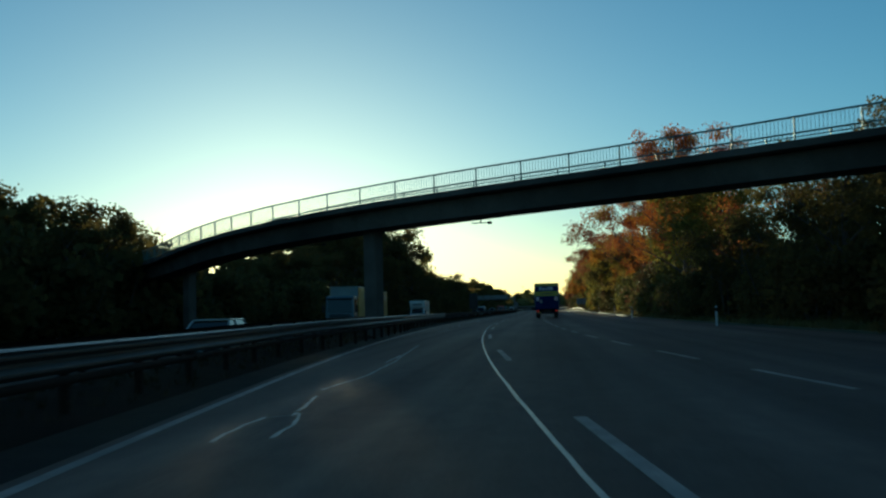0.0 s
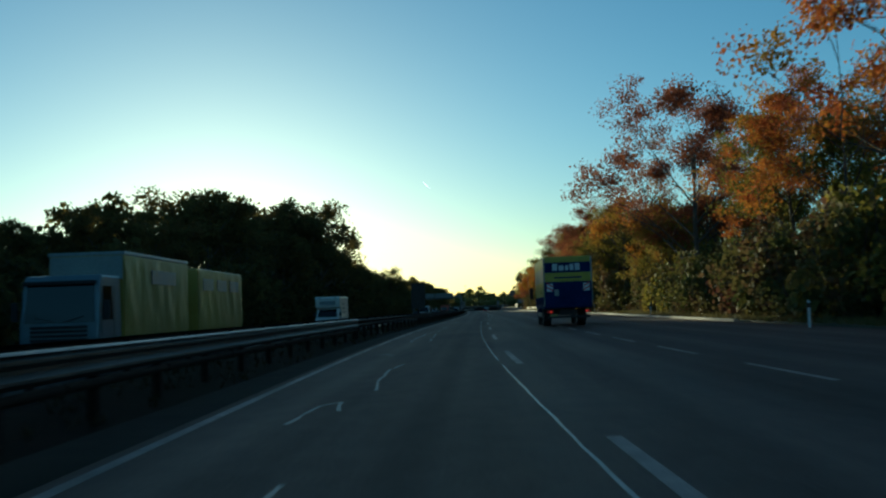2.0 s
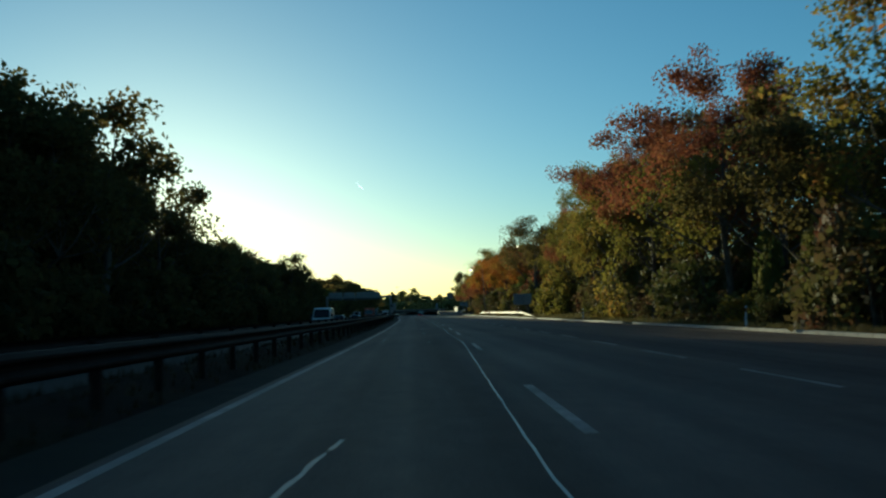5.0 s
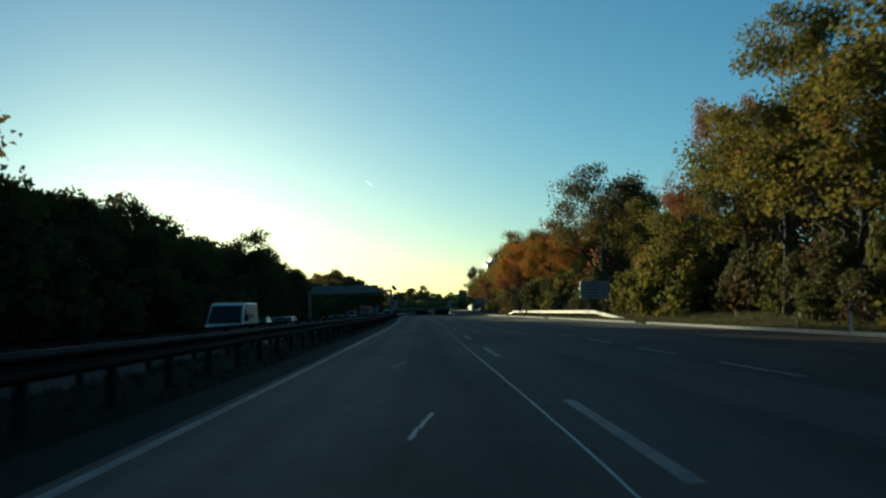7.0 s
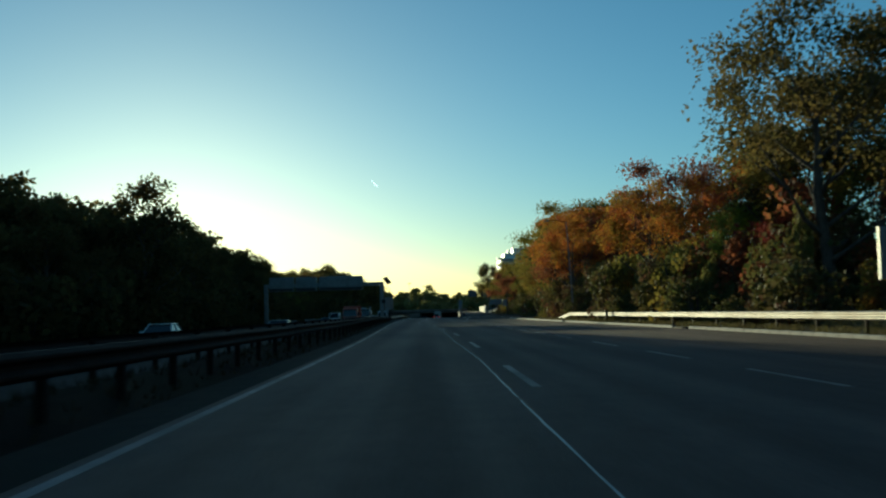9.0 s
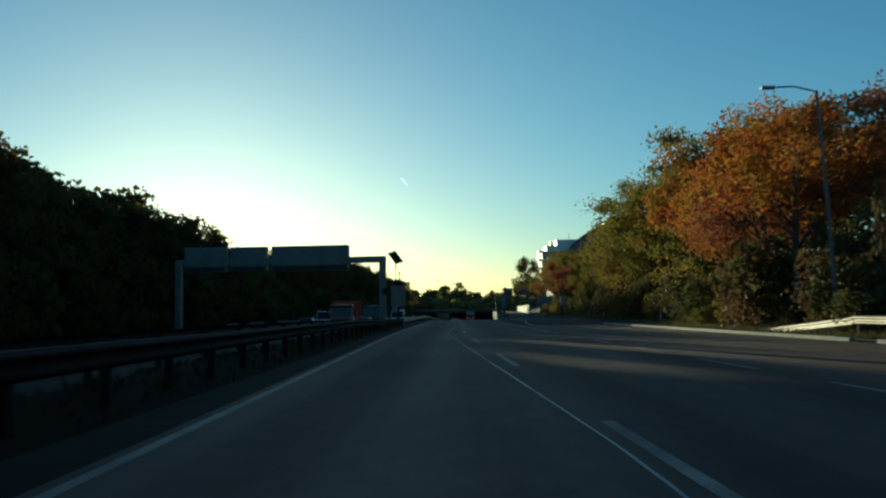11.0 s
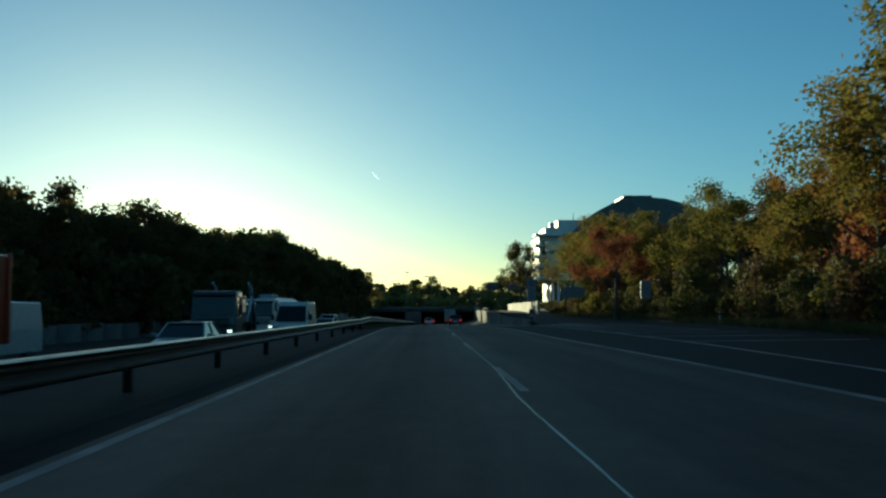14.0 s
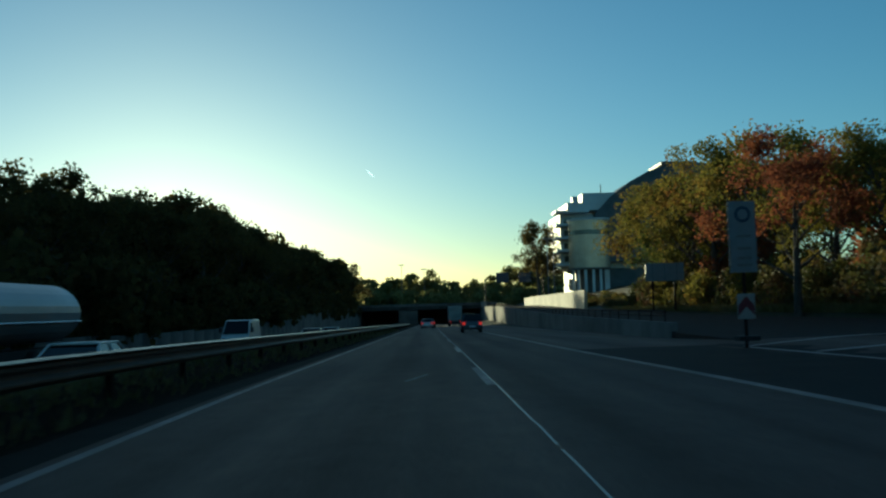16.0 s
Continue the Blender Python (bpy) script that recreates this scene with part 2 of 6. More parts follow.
def road_z(y):
    """The carriageway dips towards the underpass."""
    r = y - 444
    return -0.0129 * (0 if r < -14 else (r + 14) ** 2 / 56 if r < 14 else min(r, 330))


def surf_z(y, u):
    """Height of the pavement: the exit side stays level while the carriageway begins to dip."""
    return road_z(y) * (1 - smooth(11, 16.3, u) * (1 - smooth(466, 482, y)))


def opp_z(y):
    """The opposite carriageway lies a little lower."""
    return -0.42 - 0.28 * smooth(150, 390, y)


def at(y, u, z=0.0):
    """The point u metres right of the left edge line, at y along it, z above the carriageway's level there."""
    x = float(np.interp(y, _y, _x))
    d = float(np.interp(y + 1, _y, _x) - np.interp(y - 1, _y, _x)) / 2
    n = math.hypot(1, d)
    return Vector((x + u / n, y - u * d / n, z))


def heading(y):
    """Degrees about z of the road's direction."""
    d = float(np.interp(y + 1, _y, _x) - np.interp(y - 1, _y, _x)) / 2
    return math.degrees(-math.atan(d))


def part(name, bm, material, parent=None, label="", m=None, smooth_faces=False):
    """Links a bmesh, or (verts, faces), as one mesh object under a thing or a part."""
    me = bpy.data.meshes.new(name)
    if isinstance(bm, tuple):
        me.from_pydata(bm[0], [], bm[1])
    else:
        bmesh.ops.recalc_face_normals(bm, faces=bm.faces)
        bm.to_mesh(me)
        bm.free()
    if smooth_faces:
        me.shade_smooth()
    me.materials.append(material)
    ob = new(name, me)
    if parent:
        ob.parent = parent
    if m is not None:
        ob.matrix_basis = m
    if label:
        tagged(ob, label)
    return ob


def thing(name, m, label, category, group="", kind=""):
    ob = new(name)
    ob.empty_display_size = 0.2
    ob.matrix_basis = m
    return tagged(ob, label, category, group, kind)


def box(bm, x0, x1, y0, y1, z0, z1, bevel=0.0, m=None):
    """Adds a box to bm, its edges bevelled."""
    r = bmesh.ops.create_cube(bm, size=1)
    for v in r["verts"]:
        v.co = Vector(((x0 + x1) / 2 + v.co.x * (x1 - x0), (y0 + y1) / 2 + v.co.y * (y1 - y0), (z0 + z1) / 2 + v.co.z * (z1 - z0)))
    vs = r["verts"]
    if bevel:
        es = list({e for v in vs for e in v.link_edges})
        g = bmesh.ops.bevel(bm, geom=es, offset=bevel, segments=2, affect="EDGES", profile=0.5)
        vs = g["verts"]
    if m is not None:
        bmesh.ops.transform(bm, matrix=m, verts=list({v for v in vs}))
    return bm


def boxed(*a, **k):
    return box(bmesh.new(), *a, **k)


def tube(points, radii, sides=8, cap=True):
    """(verts, faces) of a tube along points."""
    vs, fs = [], []
    n = len(points)
    P = [Vector(q) for q in points]
    for i, q in enumerate(P):
        d = (P[min(i + 1, n - 1)] - P[max(i - 1, 0)]).normalized()
        a = d.cross(Vector((0, 0, 1)) if abs(d.z) < 0.9 else Vector((1, 0, 0))).normalized()
        b = d.cross(a)
        r = radii[i] if hasattr(radii, "__len__") else radii
        for j in range(sides):
            t = 2 * math.pi * j / sides
            vs.append(q + r * (math.cos(t) * a + math.sin(t) * b))
    for i in range(n - 1):
        for j in range(sides):
            k = (j + 1) % sides
            fs.append((i * sides + j, i * sides + k, (i + 1) * sides + k, (i + 1) * sides + j))
    if cap:
        fs.append(tuple(range(sides)))
        fs.append(tuple(range((n - 1) * sides, n * sides)))
    return [tuple(v) for v in vs], fs


def joined(*meshes):
    vs, fs = [], []
    for v, f in meshes:
        o = len(vs)
        vs += v
        fs += [tuple(i + o for i in q) for q in f]
    return vs, fs


def sweep(ys, profile, z=0.0, closed=True, follow=True):
    """(verts, faces): a profile of (u, z) carried along the road at the stations ys."""
    vs, fs = [], []
    n = len(profile)
    for y in ys:
        for u, h in profile:
            q = at(y, u)
            vs.append((q.x, q.y, z + h + (road_z(y) if follow else 0)))
    for i in range(len(ys) - 1):
        for j in range(n if closed else n - 1):
            k = (j + 1) % n
            fs.append((i * n + j, i * n + k, (i + 1) * n + k, (i + 1) * n + j))
    if closed:
        fs.append(tuple(range(n)))
        fs.append(tuple(range((len(ys) - 1) * n, len(ys) * n)))
    return vs, fs


def steps(a, b, d):
    n = max(1, int(round((b - a) / d)))
    return [a + (b - a) * i / n for i in range(n + 1)]


# ---- ground and road ----
def right_edge(y):
    """u of the paved area's right edge: wider where the exit lane leaves."""
    return 16.3 + 5.2 * smooth(345, 385, y) + 4.5 * smooth(400, 470, y)


def wall_u(y):
    """u of the retaining wall between carriageway and exit ramp."""
    return 13.45 + 5.6 * min(1, max(0, (y - 480) / 258))


def land(y, u):
    """Height of the ground beside the road."""
    e = right_edge(y)
    if u > e:
        d = u - e
        h = 0.06 + 0.5 * smooth(1, 6, d) + 2.2 * smooth(4, 22, d) + 5 * smooth(20, 120, d) * smooth(300, 420, y)
        h += 4.0 * smooth(6, 40, d) * smooth(330, 420, y)
        return h + 0.12 * noise.noise((u * 0.3, y * 0.3, 0)) * smooth(0.5, 3, d)
    if u < -18.5:
        d = -18.5 - u
        return -0.12 + opp_z(y) + 1.6 * smooth(1, 14, d) + 3 * smooth(10, 80, d)
    if u < -0.5:
        return -0.06 + (opp_z(y) - 0.06) * smooth(3.0, 4.2, -u)
    return -0.3


def build_ground():
    ys = [-3000, -600, -120] + steps(-100, 470, 4) + steps(474, 800, 8) + [830, 900, 1000, 1150, 1400, 2000, 3000, 4500]
    us = [-3500, -1500, -600, -250, -120, -80, -55, -40, -33, -28, -25, -22, -20, -18.4, -18, -11, -4.4, -3.6, -2.6, -1.6, -0.7, -0.45, 2, 8, 12]
    rel = [0.0, 0.4, 1.2, 2.5, 4, 6, 8, 11, 15, 20, 28, 40, 60, 100, 250, 800, 3500]
    vs, fs = [], []
    n = len(us) + len(rel)
    for y in ys:
        yy = min(1390, max(-119, y))
        for u in us + [right_edge(y) + r for r in rel]:
            q = at(yy, u)
            dip = road_z(yy) if -26 < u < wall_u(yy) and yy > 425 else 0
            h = land(yy, u)
            if u > right_edge(y) and yy > 470:
                h = max(h, 0.3)
            vs.append((q.x, q.y + (y - yy), h + dip + (0 if abs(u) < 300 else 2)))
    for i in range(len(ys) - 1):
        for j in range(n - 1):
            fs.append((i * n + j, i * n + j + 1, (i + 1) * n + j + 1, (i + 1) * n + j))
    g = part("ground", (vs, fs), GRASS, None, smooth_faces=True)
    tagged(g, "dry autumn grass and soil beside the motorway", "ground", kind="structure")


build_ground()
ROAD_YS = steps(-119, 470, 3) + steps(476, 1000, 6)


def strip(name, us, ys, z, material, label, thick=0.0):
    vs, fs = [], []
    for y in ys:
        for k, u in enumerate(us):
            uu = u(y) if callable(u) else u
            q = at(y, uu)
            vs.append((q.x, q.y, (z(y) if callable(z) else z) + surf_z(y, uu)))
    n = len(us)
    for i in range(len(ys) - 1):
        for j in range(n - 1):
            fs.append((i * n + j, i * n + j + 1, (i + 1) * n + j + 1, (i + 1) * n + j))
    ob = part(name, (vs, fs), material)
    return tagged(ob, label, "road", kind="structure")


def road_edge(y):
    return min(right_edge(y), 16.3 if y < 470 else wall_u(y) + 0.1)


strip("road", [-0.62, 4, 8.5, 10.5] + [lambda y, k=k: 10.5 + (road_edge(y) - 10.5) * k / 6 for k in range(1, 7)], ROAD_YS, 0.0, ASPHALT, "dark grey asphalt carriageway with worn tracks")
strip("exit_road", [16.3, right_edge], steps(346, 472, 3), 0.0, ASPHALT_OLD, "older asphalt of the exit lane")
strip("opposite_road", [-18.3, -11, -4.2], ROAD_YS, opp_z, ASPHALT_OLD, "grey asphalt of the opposite carriageway")


# ---- trees ----
def tree_meshes(seed, height, spread, leaves, size, trunk_h=0.3, limbs=7, clump=0.95, low=0.35, lean=0.0, girth=1.0, detail=3):
    """Trunk with limbs, and a crown of leaves in clumps at the twigs' ends, as (trunk mesh data, crown mesh data)."""
    r = random.Random(seed)
    wood, tips = [], []

    def limb(p, d, length, rad, depth):
        n = 3
        pts, rs = [p.copy()], [rad]
        for i in range(n):
            d = (d + Vector((r.uniform(-1, 1), r.uniform(-1, 1), r.uniform(-0.3, 0.6))) * 0.22).normalized()
            p = p + d * length / n
            pts.append(p.copy())
            rs.append(rad * (1 - 0.75 * (i + 1) / n))
        if depth < detail:
            wood.append(tube(pts, rs, 4 if depth else 6, False))
        if depth >= 2:
            tips.append(pts[-1])
            tips.append(pts[-2] + Vector((r.uniform(-.5, .5), r.uniform(-.5, .5), r.uniform(-.3, .5))))
            return
        for k in range(4 if depth == 0 else 3):
            a = pts[r.randint(2, n)]
            out = Vector((r.uniform(-1, 1), r.uniform(-1, 1), r.uniform(-0.25, 0.9)))
            limb(a, (d * 0.8 + out * 0.8).normalized(), length * r.uniform(0.45, 0.65), rad * 0.42, depth + 1)

    h0 = height * trunk_h
    base_r = (height * 0.017 + 0.06) * girth
    top = Vector((lean * height * 0.1, r.uniform(-.4, .4), height * 0.72))
    spine = [Vector((0, 0, -0.4)), Vector((0.05, 0, h0 * 0.5)), top * 0.45 + Vector((r.uniform(-.3, .3), r.uniform(-.3, .3), h0 * 0.2)), top * 0.75, top]
    wood.append(tube(spine, [base_r * 1.5, base_r, base_r * 0.8, base_r * 0.5, base_r * 0.2], 8, False))
    for k in range(limbs):
        f = low + (0.95 - low) * (k + r.random() * 0.6) / limbs
        z = height * 0.72 * f
        a = 2.4 * k + r.uniform(-.5, .5)
        p = Vector((top.x * f, top.y * f, z))
        up = 0.25 + 0.9 * f
        d = Vector((math.cos(a), math.sin(a), up)).normalized()
        limb(p, d, spread * (1.15 - 0.5 * f) * r.uniform(0.8, 1.1), base_r * (0.55 - 0.3 * f), 0)
    rs = np.random.RandomState(seed)
    tp = np.array([tuple(t) for t in tips])
    per = max(4, leaves // len(tp))
    c = np.repeat(tp, per, axis=0)
    n = len(c)
    off = rs.normal(size=(n, 3))
    off *= (rs.rand(n, 1) ** 0.4 * 1.55 / np.linalg.norm(off, axis=1)[:, None]) * np.array([clump, clump, clump * 0.62])
    c = c + off * (0.55 + 0.6 * np.repeat(rs.rand(len(tp)), per))[:, None]
    a = rs.normal(size=(n, 3))
    a /= np.linalg.norm(a, axis=1)[:, None]
    b = np.cross(a, rs.normal(size=(n, 3)))
    b /= np.linalg.norm(b, axis=1)[:, None]
    s = size * rs.uniform(0.6, 1.25, size=(n, 1))
    up = np.cross(a, b) * s * 0.22
    v = np.stack([c - a * s * 0.5, c + b * s * 0.38 + up, c + a * s * 0.6, c - b * s * 0.38 + up], 1).reshape(-1, 3)
    f = np.arange(n * 4).reshape(-1, 4)
    tm = bpy.data.meshes.new("trunk")
    tm.from_pydata(*(lambda w: (w[0], [], w[1]))(joined(*wood)))
    tm.materials.append(BARK)
    tm.shade_smooth()
    cm = bpy.data.meshes.new("crown")
    cm.from_pydata(v.tolist(), [], f.tolist())
    return tm, cm


def shrub_mesh(seed, w, h, leaves, size):
    """A rounded, uneven thicket: leaves in lumps over bare stems."""
    r = random.Random(seed)
    rs = np.random.RandomState(seed)
    lumps = [(r.uniform(-w, w) * 0.6, r.uniform(-w, w) * 0.45, h * r.uniform(0.1, 0.85), r.uniform(0.25, 0.5) * w) for _ in range(14)]
    per = leaves // len(lumps)
    cs = []
    for x, y, z, q in lumps:
        d = rs.normal(size=(per, 3))
        d /= np.linalg.norm(d, axis=1)[:, None]
        cs.append(np.array([x, y, z]) + d * q * rs.uniform(0.55, 1.1, size=(per, 1)) * np.array([1, 1, 0.8]))
    c = np.concatenate(cs)
    c[:, 2] = np.abs(c[:, 2])
    n = len(c)
    a = rs.normal(size=(n, 3))
    a /= np.linalg.norm(a, axis=1)[:, None]
    b = np.cross(a, rs.normal(size=(n, 3)))
    b /= np.linalg.norm(b, axis=1)[:, None]
    s = size * rs.uniform(0.6, 1.3, size=(n, 1))
    v = np.stack([c - a * s * 0.5, c + b * s * 0.4, c + a * s * 0.55, c - b * s * 0.4], 1).reshape(-1, 3)
    cm = bpy.data.meshes.new("leaves")
    cm.from_pydata(v.tolist(), [], np.arange(n * 4).reshape(-1, 4).tolist())
    stems = []
    for _ in range(7):
        x, y = r.uniform(-w, w) * 0.5, r.uniform(-w, w) * 0.4
        stems.append(tube([(x * .4, y * .4, -0.3), (x * .8, y * .8, h * 0.4), (x * 1.3, y * 1.3, h * r.uniform(.6, .95))], [0.06, 0.04, 0.015], 5, False))
    sm = bpy.data.meshes.new("stems")
    sm.from_pydata(*(lambda q: (q[0], [], q[1]))(joined(*stems)))
    sm.materials.append(BARK)
    return sm, cm


def grown(name, meshes, material, m, label, category, group, names=("trunk", "crown")):
    """A tree or shrub: an Empty at its foot with the two meshes."""
    t = thing(name, m, label, category, group)
    for nm, me in zip(names, meshes):
        if nm != names[0]:
            me = me.copy() if me.materials and me.materials[0] != material else me
            if not me.materials:
                me.materials.append(material)
            else:
                me.materials[0] = material
        ob = new(nm, me)
        ob.parent = t
    return t


TALL = [tree_meshes(11 + i, 15.0, 5.2, 6600, 0.28, low=0.30, limbs=9) for i in range(3)]      # maples by the road
BROAD = [tree_meshes(31 + i, 12.0, 5.0, 6200, 0.28, low=0.22, limbs=9, clump=1.05) for i in range(3)]
OAK = [tree_meshes(51 + i, 17.0, 5.5, 4800, 0.46, low=0.25, limbs=10, clump=1.2) for i in range(4)]
THICK = [shrub_mesh(71 + i, 2.6, 3.4, 1900, 0.25) for i in range(3)]
HEDGE = [shrub_mesh(81 + i, 4.2, 6.0, 1300, 0.62) for i in range(3)]
YOUNG = [shrub_mesh(84 + i, 4.2, 6.0, 2300, 0.40) for i in range(3)]
MAPLE = [tree_meshes(95 + i, 18.5, 7.0, 17000, 0.215, low=0.24, limbs=11, clump=0.9, girth=0.62) for i in range(2)]   # wide, airy crowns
DENSE = [tree_meshes(57 + i, 17.0, 5.3, 14000, 0.25, low=0.22, limbs=13, clump=1.15) for i in range(2)]
FAR = [tree_meshes(55 + i, 17.0, 5.5, 1500, 0.85, low=0.25, limbs=8, clump=1.2, detail=1) for i in range(3)]     # deep in the wood
DISTANT = [tree_meshes(61 + i, 17.0, 5.5, 1500, 1.05, low=0.2, limbs=8, clump=1.25, detail=1) for i in range(3)]
KINDS = {}
HEAPS = {}


def heap(key, meshes, material, x, y, z, s, sz=None):
    """Puts a tree or shrub that cannot be picked apart into a heap, to be joined into one object."""
    m = pose(x, y, z, 0, 0, random.uniform(0, 360)) @ Matrix.Diagonal((s, s, sz or s, 1))
    HEAPS.setdefault(key, []).append((meshes, material, np.array(m)))


def join_heap(key, name, label, category):
    """Joins a heap into one mesh with its materials."""
    mats, V, L, M, o = [BARK], [], [], [], 0
    for meshes, material, m in HEAPS[key]:
        if material not in mats:
            mats.append(material)
        for me, k in ((meshes[0], 0), (meshes[1], mats.index(material))):
            co = np.empty(len(me.vertices) * 3)
            me.vertices.foreach_get("co", co)
            lo = np.empty(len(me.loops), dtype=np.int64)
            me.loops.foreach_get("vertex_index", lo)
            V.append(co.reshape(-1, 3) @ m[:3, :3].T + m[:3, 3])
            L.append(lo + o)
            M.append(np.full(len(me.polygons), k))
            o += len(me.vertices)
    V, L, M = np.concatenate(V), np.concatenate(L), np.concatenate(M)
    me = bpy.data.meshes.new(name)
    me.vertices.add(len(V))
    me.vertices.foreach_set("co", V.ravel())
    me.loops.add(len(L))
    me.loops.foreach_set("vertex_index", L)
    me.polygons.add(len(M))
    me.polygons.foreach_set("loop_start", np.arange(len(M)) * 4)
    me.polygons.foreach_set("material_index", M)
    for q in mats:
        me.materials.append(q)
    me.update(calc_edges=True)
    me.validate()
    return tagged(new(name, me), label, category, kind="stuff")



def plant(kind, meshes, material, x, y, z, s, label, category, group, names=("trunk", "crown"), sz=None):
    """Builds the first of a kind, and copies it after that."""
    m = pose(x, y, z, 0, 0, random.uniform(0, 360))
    key = (kind, material.name)
    if key not in KINDS:
        mm = (meshes[0], meshes[1].copy())
        KINDS[key] = grown(category.replace(" ", "_"), mm, material, m, label, category, group, names)
        t = KINDS[key]
    else:
        t = copy_thing(KINDS[key], m)
    t.scale = (s, s, sz or s)
    tagged(t, label, category, group)
    return t


def ground_at(x, y):
    q = at(y, 0)
    return land(min(1390, y), x - q.x)


def tallness(meshes):
    return max(v.co.z for v in meshes[1].vertices) - 0.3


random.seed(7)
# the dark wood beyond the opposite carriageway: how high its two rows reach along the road
FRONT_TOPS = ([0, 60, 78, 90, 114, 126, 138, 150, 162, 174, 186, 198, 208, 216, 226, 231, 250, 258, 270, 282, 294, 306, 318, 342, 360, 390, 414, 430, 450, 474, 486, 498, 522, 534, 546, 558, 582, 594, 606, 630, 660, 740],
              [9.6, 10.0, 9.8, 7.7, 8.2, 11.0, 11.4, 14.2, 15.9, 16.4, 17.9, 19.0, 18.5, 16.8, 16.2, 12.4, 11.7, 12.2, 12.8, 12.0, 10.4, 11.6, 12.4, 12.5, 12.2, 12.2, 10.9, 10.6, 10.8, 11.6, 11.7, 12.0, 12.4, 13.3, 14.9, 15.9, 16.2, 15.2, 14.8, 15.2, 15.8, 15.9])
BACK_TOPS = ([0, 90, 114, 126, 138, 150, 162, 174, 198, 222, 244, 250, 258, 270, 282, 306, 318, 330, 342, 366, 378, 402, 426, 450, 474, 498, 522, 534, 546, 558, 570, 594, 630, 740],
             [12.0, 11.8, 9.8, 9.7, 10.5, 13.4, 16.1, 18.2, 19.6, 20.4, 18.5, 15.0, 13.3, 13.4, 14.2, 14.2, 14.0, 14.2, 16.4, 17.2, 15.4, 16.0, 13.2, 12.8, 12.0, 13.6, 14.0, 13.6, 14.9, 15.9, 17.4, 18.4, 19.2, 20.0])
y = 25.0
row = 0
while y < 742:
    for back in (0, 1):
        x = float(np.interp(y, _y, _x)) - random.uniform(23, 27) - back * random.uniform(8, 12)
        top = float(np.interp(y, *(BACK_TOPS if back else FRONT_TOPS))) * (random.uniform(0.87, 1.05) if y < 400 else random.uniform(0.95, 1.04))
        tree = FAR[row % 3] if back or y > 620 else OAK[row % 4]
        s = (top - ground_at(x, y)) / tallness(tree)
        i = row % 4
        row += 1
        if back or y > 620:
            heap("wood", tree, L_OAK, x, y + random.uniform(-2, 2), ground_at(x, y) - 0.2, s)
        else:
            plant("oak%d" % i, OAK[i], L_OAK, x, y + random.uniform(-2, 2), ground_at(x, y) - 0.2, s, "tall dark green oak in the roadside wood", "tree", "wood beyond the opposite carriageway")
    y += random.uniform(7.5, 10.5)
kept_state = random.getstate()
y = 236.0
while y < 560:
    x = float(np.interp(y, _y, _x)) - random.uniform(28, 31)
    top = float(np.interp(y, *FRONT_TOPS)) * random.uniform(0.9, 1.03)
    heap("wood", FAR[int(y) % 3], L_OAK, x, y, ground_at(x, y) - 0.2, (top - ground_at(x, y)) / tallness(FAR[int(y) % 3]))
    y += random.uniform(6, 9)
random.setstate(kept_state)
y = 20.0
while y < 742:
    x = float(np.interp(y, _y, _x)) - random.uniform(20.3, 22)
    heap("wood", HEDGE[row % 3], L_OAK, x, y, ground_at(x, y) - 0.1, random.uniform(0.7, 1.1))
    heap("wood", HEDGE[(row + 1) % 3], L_OAK, x - random.uniform(6, 9), y, ground_at(x - 7, y) - 0.1, random.uniform(0.9, 1.3))
    row += 1
    y += random.uniform(4.0, 6.5)
join_heap("wood", "wood_interior", "dense dark wood and thicket beyond the opposite carriageway", "wood")
# the autumn trees on the near side
y = 12.0
while y < 556:
    e = float(np.interp(y, _y, _x)) + right_edge(y)
    for back in (0, 1):
        x = e + (random.uniform(2.8, 4.6) if y < 345 else random.uniform(4.5, 6.5)) + back * random.uniform(5.5, 8) + 3.0 * smooth(225, 240, y) * (1 - smooth(268, 280, y))
        i = row % 3
        row += 1
        if 76 < y < 100 or (back == 0 and (y < 140 and y > 76 or 262 < y < 318 or 322 < y < 337)):
            continue
        mat_ = L_OAK if y < 62 else random.choice([L_MAPLE, L_RED, L_MIX, L_MIX, L_MAPLE] if y < 150 else [L_MIX, L_MIX, L_MAPLE, L_MIX, L_OAK] if y < 330 else [L_MIX, L_MAPLE, L_MIX, L_MIX])
        if 255 < y < 345:
            mat_ = random.choice([L_MAPLE, L_RED, L_MAPLE, L_RED, L_MIX])
        g = float(np.interp(y, [0, 62, 75, 135, 175, 205, 228, 246, 262, 285, 345, 372, 385, 415, 432, 442, 458, 472, 505, 525, 640], [0.6, 0.62, 0.9, 0.9, 0.84, 1.04, 0.85, 0.8, 0.7, 0.8, 0.9, 1.06, 1.23, 1.22, 0.95, 0.84, 0.8, 0.84, 0.95, 1.12, 1.15]))
        if random.random() < 0.55:
            plant("tall%d" % i, TALL[i], mat_, x, y, ground_at(x, y) - 0.2, g * random.uniform(0.8, 1.05), "tall roadside maple in autumn leaf", "tree", "autumn trees along the verge")
        else:
            plant("broad%d" % i, BROAD[i], mat_, x, y, ground_at(x, y) - 0.2, g * random.uniform(0.75, 1.05), "broad roadside tree with yellowing leaves", "tree", "autumn trees along the verge")
    y += random.uniform(6.5, 9.5)
y = 8.0
